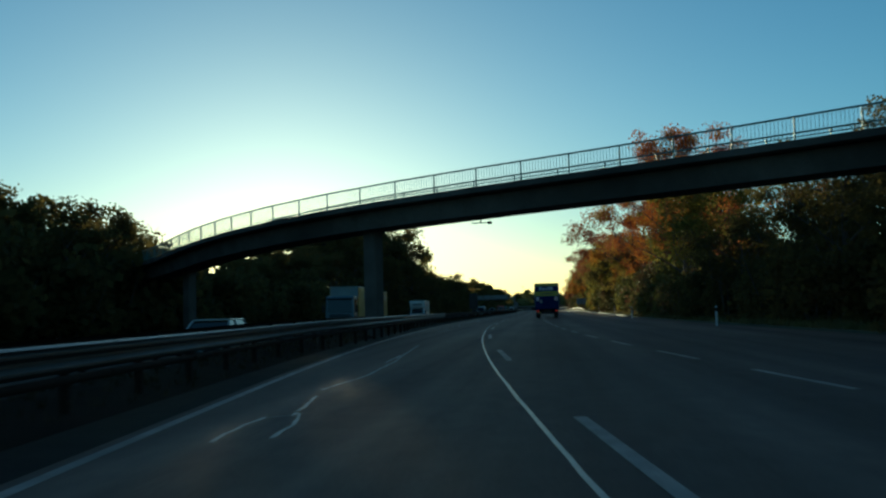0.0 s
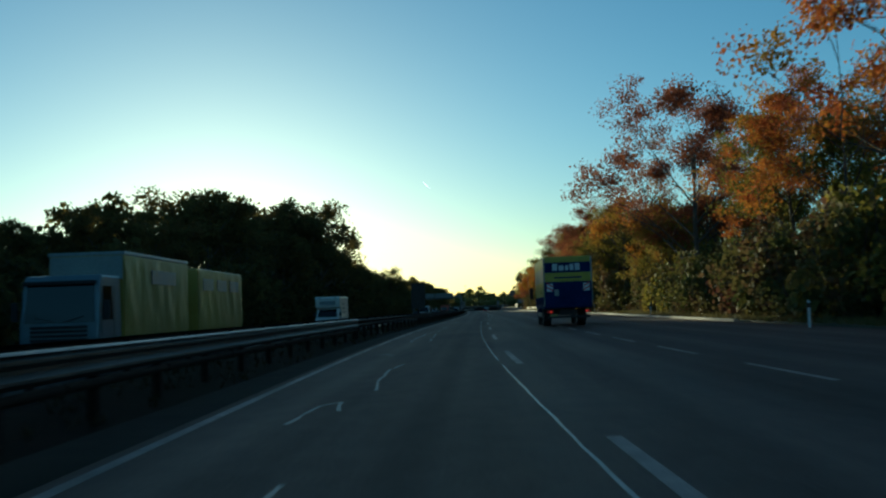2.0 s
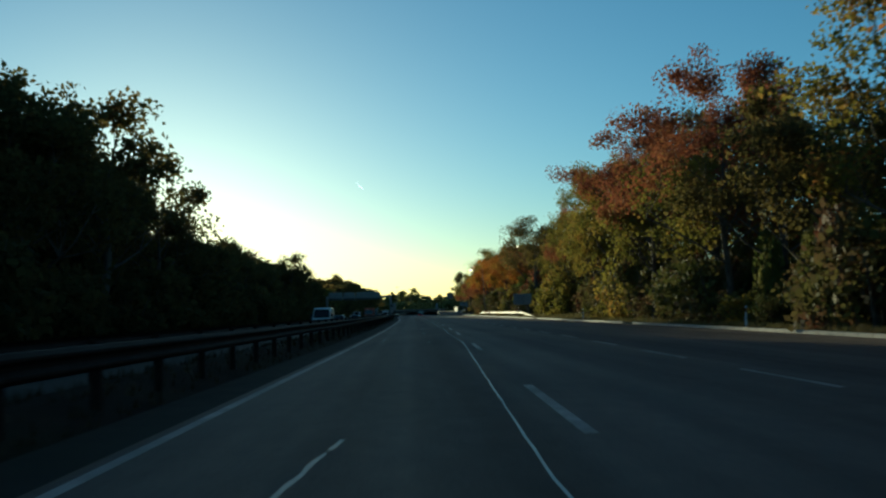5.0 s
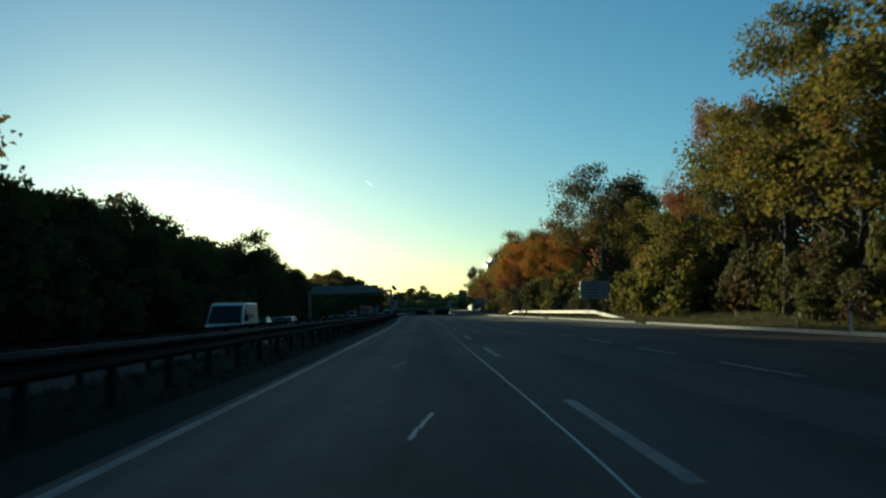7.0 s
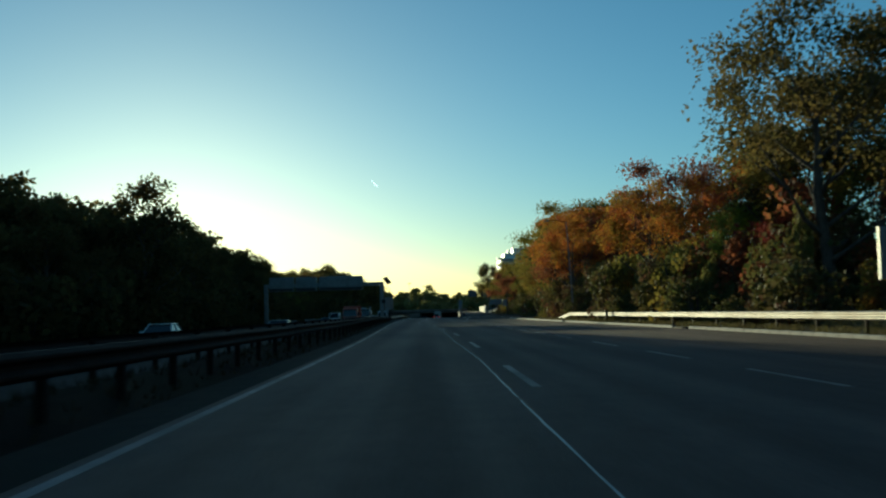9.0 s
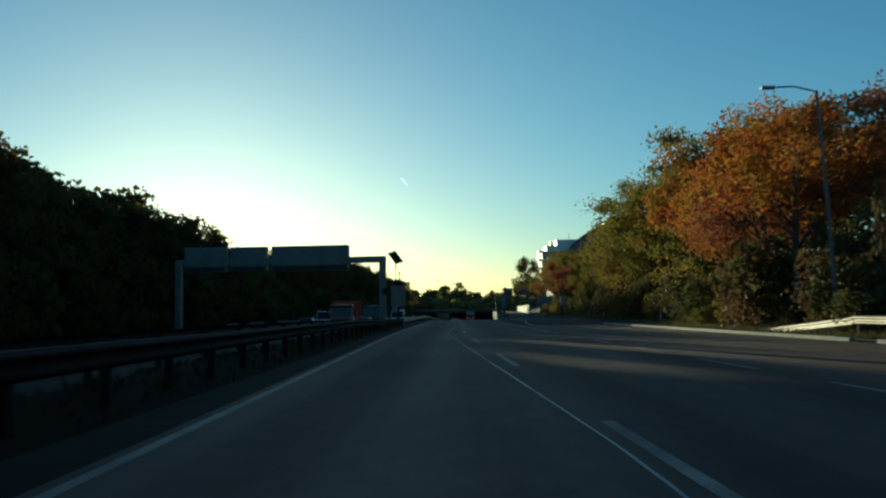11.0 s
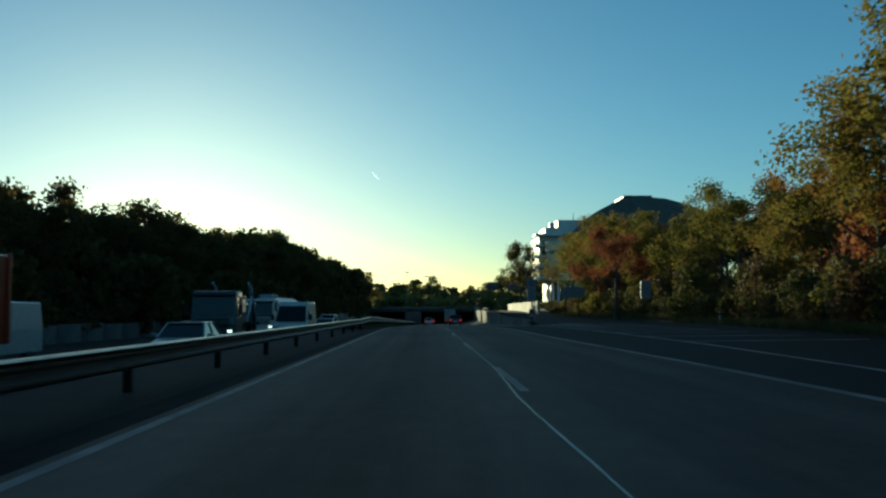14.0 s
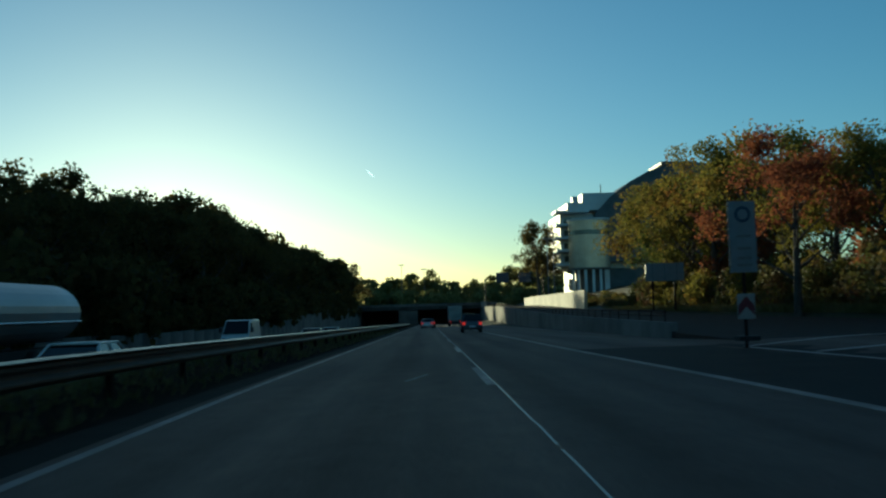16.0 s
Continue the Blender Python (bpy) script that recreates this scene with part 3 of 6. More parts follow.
while y < 566:
    e = float(np.interp(y, _y, _x)) + right_edge(y)
    for k in (0, 1):
        x = e + random.uniform(2.2, 4.0) + k * random.uniform(1.2, 3.0) + 2.6 * smooth(215, 232, y) * (1 - smooth(268, 280, y))
        i = row % 3
        row += 1
        s = random.choice([0.45, 0.6, 0.8, 1.0, 1.25])
        mt = random.choice([L_IVY, L_IVY, L_IVY, L_MIX]) if y > 70 else L_OAK
        if k:
            heap("verge", THICK[i], mt, x, y + random.uniform(-1, 1), ground_at(x, y) - 0.1, s, s * random.uniform(0.8, 1.4))
        else:
            plant("thick%d" % i, THICK[i], mt, x, y + random.uniform(-1, 1), ground_at(x, y) - 0.1, s, "ivy-grown bramble thicket under the trees", "shrub", "undergrowth along the verge", ("stem", "foliage"), s * random.uniform(0.8, 1.4))
    y += random.uniform(2.4, 4.4)
y = 6.0
while y < 560:
    e = float(np.interp(y, _y, _x)) + right_edge(y)
    x = e + random.uniform(5.5, 8.5) + 1.5 * smooth(215, 232, y) * (1 - smooth(268, 280, y))
    s = random.uniform(0.55, 0.95)
    heap("verge", YOUNG[row % 3], (random.choice([L_IVY, L_MIX, L_MIX, L_RED]) if y > 70 else L_OAK), x, y, ground_at(x, y) - 0.2, s, s * random.uniform(0.9, 1.35))
    row += 1
    y += random.uniform(3.2, 5.2)
for k in range(26):
    y = 572 + k * 4.6
    x = 19.5 + (y - 567) * 0.085 + random.uniform(2, 7)
    s = random.uniform(0.5, 0.9)
    heap("verge", THICK[k % 3], random.choice([L_IVY, L_MIX, L_OAK]), x, y, ground_at(x, y) - 0.2, s, s * random.uniform(0.7, 1.1))
join_heap("verge", "verge_thicket", "ivy-covered thicket and young trees filling the wood edge", "thicket")

# trunks and poles grown over with ivy
y = 140.0
while y < 345:
    e = float(np.interp(y, _y, _x)) + right_edge(y)
    x = e + random.uniform(3.0, 5.0) + 2.6 * smooth(215, 232, y) * (1 - smooth(268, 280, y))
    plant("thick%d" % (row % 3), THICK[row % 3], random.choice([L_IVY, L_VINE, L_VINE]), x, y, ground_at(x, y) - 0.1, random.uniform(0.28, 0.45), "narrow ivy-clad stump at the wood edge", "shrub", "undergrowth along the verge", ("stem", "foliage"), random.uniform(1.0, 1.9))
    row += 1
    y += random.uniform(4, 9)

# single trees that stand out
for k, me_, mt, x, y, s in (("maple0", MAPLE[0], L_MAPLE, 11.8, 79, 0.75), ("maple1", MAPLE[1], L_RED, 14.0, 129, 1.0), ("maple0", MAPLE[0], L_RED, 17.5, 139, 0.85), ("maple1", MAPLE[1], L_MAPLE, 15.5, 101, 0.68), ("maple0", MAPLE[0], L_MIX, 16.0, 112, 0.7), ("tall1", TALL[1], L_MAPLE, 13.6, 306, 0.66), ("maple0", MAPLE[0], L_RED, 12.6, 178, 0.8), ("maple1", MAPLE[1], L_RED, 12.6, 194, 0.72), ("maple1", MAPLE[1], L_MIX, 14.4, 207, 0.76), ("maple0", MAPLE[0], L_MIX, 14.8, 221, 0.78), ("oak1", OAK[1], L_MIX, 27, 320, 0.8), ("oak2", OAK[2], L_OAK, -42, 612, 1.2), ("oak0", OAK[0], L_OAK, -28, 319, 0.8), ("maple1", MAPLE[1], L_MIX, -29, 402, 0.5), ("oak3", OAK[3], L_OAK, -46, 190, 1.15), ("oak1", OAK[1], L_OAK, -31, 193, 1.08), ("dense0", DENSE[0], L_MIX, 23.5, 424, 1.1), ("dense1", DENSE[1], L_GREEN, 26.8, 548, 0.9), ("dense0", DENSE[0], L_GREEN, 26.2, 556, 0.64), ("dense0", DENSE[0], L_MIX, 30, 541, 0.9), ("tall0", TALL[0], L_RED, 19, 497, 0.78), ("dense0", DENSE[0], L_OAK, 16.0, 280, 0.92), ("dense1", DENSE[1], L_OAK, 20.0, 288, 0.82), ("dense1", DENSE[1], L_MIX, 30.5, 466, 0.56), ("dense0", DENSE[0], L_MIX, 33.5, 480, 0.58), ("dense0", DENSE[0], L_MIX, 28.5, 452, 0.52)):
    plant(k, me_, mt, x, y, ground_at(x, y) - 0.2, s, "large spreading tree by the road in autumn leaf", "tree", "autumn trees along the verge", sz=0.86 if y == 79 else None)
plant("maple1", MAPLE[1], L_RED, 15.6, 236, ground_at(15.6, 236) - 0.2, 0.42, "slender young maple with an airy russet crown", "tree", "autumn trees along the verge", sz=0.7)

for mt, x, y, s, sz, lb in ((L_CLIMB, 16.2, 292.5, 0.36, 0.42, "small tree smothered in fresh green ivy"), (L_CRIMSON, 16.4, 286.0, 0.33, 0.33, "crimson-leaved young tree at the wood edge"), (L_CLIMB, 14.6, 322.0, 0.2, 0.22, "ivy-covered young tree behind the guard rail")):
    plant("dense1", DENSE[1], mt, x, y, ground_at(x, y) - 0.2, s, lb, "tree", "autumn trees along the verge", sz=sz)


# ---- road markings ----
def painted(name, quads, material, label, z=0.004, parent=None):
    """Flat marks: each a list of (y, u0, u1) stations."""
    vs, fs = [], []
    for q in quads:
        o = len(vs)
        for y, a, b in q:
            for u in (a, b):
                p = at(y, u)
                vs.append((p.x, p.y, z + surf_z(y, u)))
        for i in range(len(q) - 1):
            fs.append((o + 2 * i, o + 2 * i + 1, o + 2 * i + 3, o + 2 * i + 2))
    ob = part(name, (vs, fs), material, parent)
    if not parent:
        tagged(ob, label, "road marking", kind="structure")
    return ob


painted("edge_line", [[(y, -0.05, 0.075) for y in steps(-110, 740, 2.5)]], PAINT, "white edge line beside the median")
dash_y = [-13.5, 3.9, 20.6, 36.8, 53.1, 69.7, 85.0, 100.5, 116.6, 136, 154.8, 173, 186.0, 202.8, 216.7, 233.4, 248.8, 264.5, 280.3, 296, 312, 328, 344.3, 360.3, 376.7, 392.4, 407, 422, 437.9, 453.5]
dash_y += [469.9 + 16.3 * i for i in range(16)]


def dash_u(y):
    """The lane line wanders a little across the years of repainting."""
    return float(np.interp(y, [0, 24, 39, 56, 73, 88, 103, 119, 175, 190, 236, 252, 283, 347, 363, 379, 395, 425], [4.32, 4.28, 4.14, 4.07, 3.97, 3.97, 3.99, 3.86, 4.12, 4.16, 4.22, 4.27, 4.38, 3.84, 4.03, 4.12, 4.14, 4.03]))


lane = new("lane_line")
tagged(lane, "broken white lane line on dark asphalt", "road marking", kind="structure")
for y in dash_y:
    painted("dash", [[(y + k, dash_u(y + k) - 0.07, dash_u(y + k) + 0.07) for k in (0, 1.9, 3.8, 5.7)]], PAINT, "", 0.005, lane)
lane2 = new("exit_lane_line")
tagged(lane2, "short broken white line beside the exit lane", "road marking", kind="structure")
for i in range(-4, 44):
    y = float(np.interp(i, [-4, 0, 3, 6, 14, 21, 25, 31, 33, 34, 43], [-19, 11.8, 34.4, 56, 116, 172, 201.8, 247.5, 263.4, 272.2, 340]))
    c = float(np.interp(y, [11, 36, 64, 79, 118, 167, 196, 226, 250, 283, 340], [8.1, 7.95, 7.8, 7.78, 7.7, 8.26, 8.12, 8.2, 8.35, 8.46, 8.5]))
    painted("dash", [[(y + k, c - 0.065, c + 0.065) for k in (0, 2, 4.1)]], PAINT, "", 0.005, lane2)


def solid_u(y):
    return float(np.interp(y, [345, 362, 378, 400, 419, 436, 448, 470, 740], [8.5, 8.62, 8.52, 8.46, 8.08, 8.03, 7.88, 7.62, 7.6]))


painted("solid_line", [[(y, solid_u(y) - 0.11, solid_u(y) + 0.11) for y in steps(345, 740, 2.5)]], PAINT, "solid white line between carriageway and exit lane", 0.005)
EXIT_Y, EXIT_U = [368, 387, 397, 411, 425, 466], [9.6, 10.3, 11.2, 12.0, 12.15, 12.2]


def exit_u(y):
    return float(np.interp(y, EXIT_Y, EXIT_U))


strip("exit_lane", [lambda y: solid_u(y) + 0.12, 12.0, 16.29], steps(372, 469, 3), 0.004, ASPHALT_OLD, "newer dark asphalt of the diverging lane")
painted("exit_edge_line", [[(y, exit_u(y), exit_u(y) + 0.15) for y in steps(370, 466, 2.5)]], PAINT_FRESH, "solid white line where the exit lane leaves", 0.014)
hatch = new("hatching")
tagged(hatch, "white diagonal hatching on the gore", "road marking", kind="structure")
for y in (414.0, 420.7, 428.0, 434.0, 440.2, 445.8, 450.6, 455.8, 461.3, 466.2):
    a, b_ = exit_u(y) + 0.3, min(right_edge(y) - 1.6, 19.8)
    w = 0.3 if y < 440 else 0.36
    lean = 1.6 if y < 440 else 0.5
    vs_ = []
    for k in range(7):
        u = a + (b_ - a) * k / 6
        for d in (-w / 2, w / 2):
            p = at(y + lean * k / 6 + d, u)
            vs_.append((p.x, p.y, 0.014 + surf_z(y + lean * k / 6 + d, u)))
    part("bar", (vs_, [(2 * k, 2 * k + 2, 2 * k + 3, 2 * k + 1) for k in range(6)]), PAINT_FRESH, hatch)


def seam_u(y):
    return float(np.interp(y, [-50, 8.4, 25.5, 46, 59, 72, 85, 104, 112, 134, 162, 169, 176, 188, 207, 227, 238, 248, 257, 272, 282, 300, 344, 352, 359, 364.5, 372.2, 374, 376.3, 378.5, 382, 391, 398, 417, 431, 446, 740],
                           [3.9, 3.84, 3.87, 3.83, 3.72, 3.6, 3.53, 3.49, 3.42, 3.3, 3.78, 3.72, 3.63, 3.71, 3.66, 3.73, 3.8, 3.82, 3.9, 3.8, 3.93, 4.0, 2.92, 3.07, 3.17, 3.31, 3.47, 3.43, 3.68, 3.95, 4.0, 3.94, 4.1, 4.12, 4.09, 4.12, 4.1])) + 0.02 * noise.noise((y * 0.9, 3, 0))


def seam_w(y):
    """Half width: broad where the filler was spread, hair-fine elsewhere."""
    return 0.013 + 0.013 * (1 - smooth(40, 70, y)) + 0.006 * noise.noise((y * 0.35, 2, 0))


seam_runs, y = [], -40.0
rs_ = random.Random(3)
while y < 600:
    run = rs_.uniform(6, 26)
    seam_runs.append([(k, seam_u(k) - seam_w(k), seam_u(k) + seam_w(k)) for k in steps(y, y + run, 0.7)])
    y += run + rs_.choice([0.0, 0.3, 1.6])
painted("joint_seal", seam_runs, SEAL, "pale sealed joint between the paving lanes", 0.003)


def crack(points, seed):
    """A sealed crack through (y, u) points, ragged and of uneven width."""
    r = random.Random(seed)
    runs, q = [], []
    for (y0, u0), (y1, u1) in zip(points, points[1:]):
        n = max(3, int(math.hypot(y1 - y0, u1 - u0) / 0.16))
        for i in range(n + 1):
            k = i / n
            y = y0 + (y1 - y0) * k
            u = u0 + (u1 - u0) * k + 0.045 * noise.noise((seed * 3.1, y * 1.7, 4)) * math.sin(math.pi * k)
            w = 0.008 + 0.020 * (0.5 + 0.5 * noise.noise((seed, y * 1.1, 7))) + 0.012 * r.random()
            q.append((y, u - w, u + w))
            if len(q) > 4 and r.random() < 0.03:
                runs.append(q)
                q = []
    return runs + ([q] if len(q) > 1 else [])


near_cracks = [
    [(8.4, 0.82), (9.0, 0.80), (10.4, 0.93), (10.5, 1.22), (12.9, 1.17)],
    [(8.6, 1.32), (9.6, 1.37), (10.7, 1.26)],
    [(14.0, 1.10), (16.9, 1.52), (21.6, 1.74), (31.3, 1.75)],
    [(21.2, 1.54), (22.1, 1.58), (24.5, 1.67)],
    [(50.0, 1.25), (53.5, 1.4), (57.0, 1.55)],
    [(60.5, 0.96), (62.4, 1.07), (62.8, 1.28), (61.7, 1.37)],
    [(64.4, 1.58), (66.2, 1.46), (69.2, 1.44), (70.9, 1.61)],
    [(75.6, 0.60), (76.1, 0.75), (75.0, 1.11)],
]
middle_cracks = [
    [(84.5, 0.99), (85.7, 0.91), (86.7, 0.81), (87.9, 0.90), (90.4, 0.87), (92.8, 0.96)],
    [(91.4, 0.73), (92.5, 0.99), (96.1, 0.89)],
    [(85.1, 1.60), (86.2, 1.62), (88.1, 1.51)],
    [(89.5, 1.56), (92.6, 1.46), (95.0, 1.43)],
    [(90.6, 1.16), (89.9, 1.54)],
    [(97.0, 1.02), (98.4, 1.05), (100.2, 1.29), (102.1, 1.27), (103.5, 1.41), (105.6, 1.57), (107.7, 1.46)],
    [(111.2, 0.75), (110.5, 1.19), (106.9, 1.29)],
    [(98.7, 0.48), (98.4, 0.73)],
    [(128, 1.0), (131, 1.3), (136, 1.7)],
]
far_cracks = [
    [(166.2, 0.76), (167.0, 0.73), (168.0, 0.80)],
    [(162.9, 0.73), (163.3, 0.91)],
    [(162.3, 2.53), (163.7, 2.59)],
    [(178.3, 2.38), (175.4, 2.45)],
    [(188.4, 2.28), (190.6, 2.5)],
    [(199.4, 1.75), (201.4, 2.0)],
    [(229.0, 2.48), (231.5, 2.52)],
    [(232.6, 1.22), (233.9, 1.36), (234.6, 1.30)],
    [(236.2, 2.12), (237.4, 2.3)],
    [(235.1, 1.91), (235.7, 2.28)],
    [(223.4, 2.37), (222.6, 2.43)],
    [(455, 2.6), (457, 3.0)],
]
crack_quads = [q for i, c in enumerate(near_cracks + middle_cracks + far_cracks) for q in crack(c, i)]
painted("crack_seal", crack_quads, CRACKSEAL, "pale sealed cracks wandering along the left lane", 0.003)

# ---- median: soil, guard rails ----
tagged(part("median", sweep(steps(-119, 378, 3), [(-3.6, -0.2), (-3.2, 0.0), (-2.6, 0.16), (-2.0, 0.17), (-1.5, 0.08), (-1.0, 0.0), (-0.55, -0.004)], 0.0, False), SOIL), "bare soil and dry weeds in the median", "verge", kind="structure")
bank = sweep(steps(438, 745, 3), [(-3.7, -0.3), (-3.2, 0.06), (-2.6, 0.28), (-2.0, 0.3), (-1.5, 0.2), (-0.9, 0.02), (-0.55, -0.004)], 0.0, False, False)
tagged(part("median_bank", ([(p, q, road_z(q) + r * smooth(438, 458, q)) for p, q, r in bank[0]], bank[1]), SOIL), "dark grassy bank in the median", "verge", kind="structure")
strip("gutter", [-0.95, -0.18], steps(-119, 745, 3), 0.003, GUTTERDARK, "dark gutter strip along the median")

W_BEAM = [(0.0, 0.31), (0.035, 0.30), (0.08, 0.255), (0.08, 0.225), (0.02, 0.175), (0.02, 0.135), (0.08, 0.085), (0.08, 0.055), (0.035, 0.01), (0.0, 0.0), (-0.006, 0.0), (0.02, 0.02), (0.066, 0.06), (0.066, 0.08), (0.008, 0.13), (0.008, 0.18), (0.066, 0.23), (0.066, 0.25), (0.02, 0.29), (-0.006, 0.31)]


def rail_drop(y):
    """The rails sit lower towards and across the median opening."""
    return 0.04 - 0.13 * smooth(335, 355, y) - 0.07 * smooth(374, 388, y) + 0.12 * smooth(437, 449, y) + 0.06 * smooth(20, 34, y) * (1 - smooth(50, 66, y))


def rail_bulge(y):
    """The near rail swings out round the bridge pier."""
    return 0.72 * smooth(22, 37, y) * (1 - smooth(50, 66, y))


def rail_strip(name, t, y0, y1, u, profile, material, gap=0.03):
    """A strip that runs along a rail in four-metre lengths with small gaps."""
    y = y0
    while y < y1 - 0.5:
        vs, fs = sweep(steps(y + gap, min(y1, y + 4.0) - gap, 2.0), [(u + a, b) for a, b in profile])
        part(name, ([(p + (rail_bulge(q) if u > -2 else 0), q, r + rail_drop(q)) for p, q, r in vs], fs), material, t)
        y += 4.0


# Added strip along the rail tops that draws their bright highlight.
CAP = [(-0.02, 0.802), (0.0, 0.822), (0.12, 0.822), (0.145, 0.80)]
RUB = [(0.06, 0.37), (0.06, 0.46), (0.075, 0.47), (0.105, 0.46), (0.12, 0.43), (0.12, 0.40), (0.105, 0.37), (0.075, 0.36)]


def guard_rail(y0, y1, u, spacing, label, side=1, top=0.78, both=False, mat_b=STEEL, step=4.0, ends=True):
    """A steel guard rail along the road: beams in lengths, posts with spacer blocks."""
    t = thing("guard_rail", Matrix.Identity(4), label, "guard rail", "guard rails along the road")
    for s in ([side, -side] if both else [side]):
        prof = [(u + s * (0.07 + a), top - 0.31 + b) for a, b in W_BEAM]
        y = y0
        while y < y1 - 0.1:
            e = min(y1, y + step)
            lift = 0.004 * ((int(y / step)) % 2)
            vs, fs = sweep(steps(y, e + 0.06, 2.0), [(a + s * lift, b + lift) for a, b in prof])
            part("beam", ([(p + (rail_bulge(q) if u > -2 else 0), q, r + rail_drop(q)) for p, q, r in vs], fs), mat_b, t)
            y = e
    me = None
    for y in steps(y0 + 0.3, y1 - 0.3, spacing):
        p = at(y, u)
        if me is None:
            bm = boxed(-0.05, 0.05, -0.006, 0.006, -0.5, top - 0.03)
            box(bm, -0.056, -0.046, -0.04, 0.04, -0.5, top - 0.03)
            box(bm, 0.046, 0.056, -0.04, 0.04, -0.5, top - 0.03)
            box(bm, -0.07, 0.07, -0.05, 0.05, top - 0.26, top - 0.05)
            po = part("post", bm, RUSTDARK, t)
            me = po.data
        else:
            po = new("post", me)
            po.parent = t
        po.matrix_basis = pose(p.x + (rail_bulge(y) if -2 < u < 0 else 0), p.y, road_z(y) + rail_drop(y), 0, 0, heading(y))
    return t


by_pier = guard_rail(-40, 88, -1.42, 2.65, "grey galvanised guard rail with a lower rub rail", 1, 0.80, False, GALV, 8.0)
rail_strip("cap", by_pier, -40, 88, -1.40, CAP, GALVSHEEN)
rail_strip("rub_rail", by_pier, -40, 88, -1.42, RUB, RUSTDARK)
guard_rail(88.06, 380.4, -1.42, 2.65, "shade-darkened galvanised guard rail along the median", 1, 0.80, False, RUSTDARK, 8.0)
guard_rail(-40, 376, -3.3, 4.0, "shade-darkened guard rail on the far side of the median", -1, 0.80, False, RUSTDARK, 12.0)
across = guard_rail(380.46, 439, -1.42, 5.8, "weathered guard rail across the paved median opening", 1, 0.80, False, RAILWORN, 8.0)
rail_strip("cap", across, 381, 439, -1.36, CAP, GLOWCAP)
double = guard_rail(439.06, 640, -1.42, 4.0, "weathered double guard rail along the median", 1, 0.80, True, RAILWORN, 8.0)
rail_strip("cap", double, 439.1, 540, -1.36, CAP, GLOWCAP)
tagged(part("median_opening", sweep(steps(379, 442, 3), [(-4.25, -0.692), (-3.35, 0.004), (-0.64, 0.007)], 0.0, False), ASPHALT_OLD), "dark paved opening in the median", "road", kind="structure")
brace = thing("rail_terminal", Matrix.Identity(4), "slanting rail terminal running down into the median grass", "guard rail")
for name, y0, y1, r, top in (("beam", 439.0, 443.8, 0.06, 0.5), ("strut", 440.6, 445.2, 0.045, 0.45)):
    a_, b_ = at(y0, -1.6, top), at(y1, -3.25, 0.12)
    part(name, tube([a_, (a_ + b_) / 2 + Vector((0, 0, 0.04)), b_], r, 8), STEEL, brace)



# right-hand guard rail and kerb
guard_rail(262, 326, 17.35, 4.0, "pale galvanised guard rail beside the verge", -1, 0.80, False, STEEL, 4.0)
nW = len(W_BEAM)
for y0, y1, posts in ((262.0, 247.0, (252, 257)), (326.06, 340.0, (330, 334))):
    ramp_end = thing("rail_terminal", Matrix.Identity(4), "sloping end of the verge guard rail", "guard rail")
    vs_, fs_ = [], []
    for k in range(7):
        y = y0 + (y1 - y0) * k / 6
        for a, b in W_BEAM:
            p = at(y, 17.28 - a + 0.5 * k / 6)
            vs_.append((p.x, p.y, max(-0.2, 0.80 * (1 - k / 6) - 0.31) + b))
    for i in range(6):
        for j in range(nW):
            fs_.append((i * nW + j, i * nW + (j + 1) % nW, (i + 1) * nW + (j + 1) % nW, (i + 1) * nW + j))
    part("beam", (vs_, fs_), STEEL, ramp_end)
    for y in posts:
        p = at(y, 17.5)
        part("post", boxed(-0.05, 0.05, -0.04, 0.04, -0.5, 0.74 * (1 - (y - y0) / (y1 - y0)) - 0.12), RUSTDARK, ramp_end, m=pose(p.x, p.y, 0, 0, 0, heading(y)))

kerb = new("kerb")
tagged(kerb, "worn pale concrete kerb stones with gaps", "kerb", kind="structure")
kme = None
for i in range(270):
    y = 100 + i * 1.02
    if 239.5 < y < 242 or 283.5 < y < 286 or 322 < y < 323.5 or 190 < y < 193:
        continue
    p = at(y, 16.3)
    if kme is None:
        bm = boxed(-0.11, 0.11, -0.5, 0.5, -0.3, 0.13)
        bmesh.ops.bevel(bm, geom=[e for e in bm.edges if all(v.co.z > 0 for v in e.verts)], offset=0.025, segments=1, affect="EDGES")
        kme = part("kerb_stone", bm, KERBSTONE, kerb).data
        ko = kerb.children[0]
    else:
        ko = new("kerb_stone", kme)
        ko.parent = kerb
    ko.matrix_basis = pose(p.x + 0.012 * noise.noise((y, 1, 0)), p.y, 0.015 * noise.noise((y, 0, 0)), 0.4 * noise.noise((y, 5, 0)), 0, heading(y))
for y in (240.7, 284.7):
    g = thing("gully", pose(*at(y, 16.35), 0, 0, heading(y)), "dark road gully with an iron grate in the kerb line", "drain")
    part("frame", boxed(-0.25, 0.25, -1.0, 1.0, -0.2, 0.04, 0.01), RUSTDARK, g)
    for k in range(6):
        part("bar", boxed(-0.2, 0.2, -0.8 + 0.3 * k, -0.72 + 0.3 * k, 0.035, 0.06), BLACK, g)

# ---- footbridge ----
BR = [(28, 14.8), (20.5, 21.4), (13, 28), (5.92, 33.8), (1.7, 36.3), (-2.33, 38.55), (-6.08, 40.7), (-9.83, 43.2), (-13.4, 46.15), (-16.7, 49.3), (-19.95, 53.2), (-22.4, 56.9), (-24.3, 60.0), (-26.3, 62.7), (-28.4, 65.2), (-31.0, 68.0)]
BR_Z = [6.2, 6.3, 6.34, 6.29, 6.21, 6.12, 6.0, 5.88, 5.74, 5.59, 5.42, 5.25, 5.1, 5.0, 4.9, 4.85]


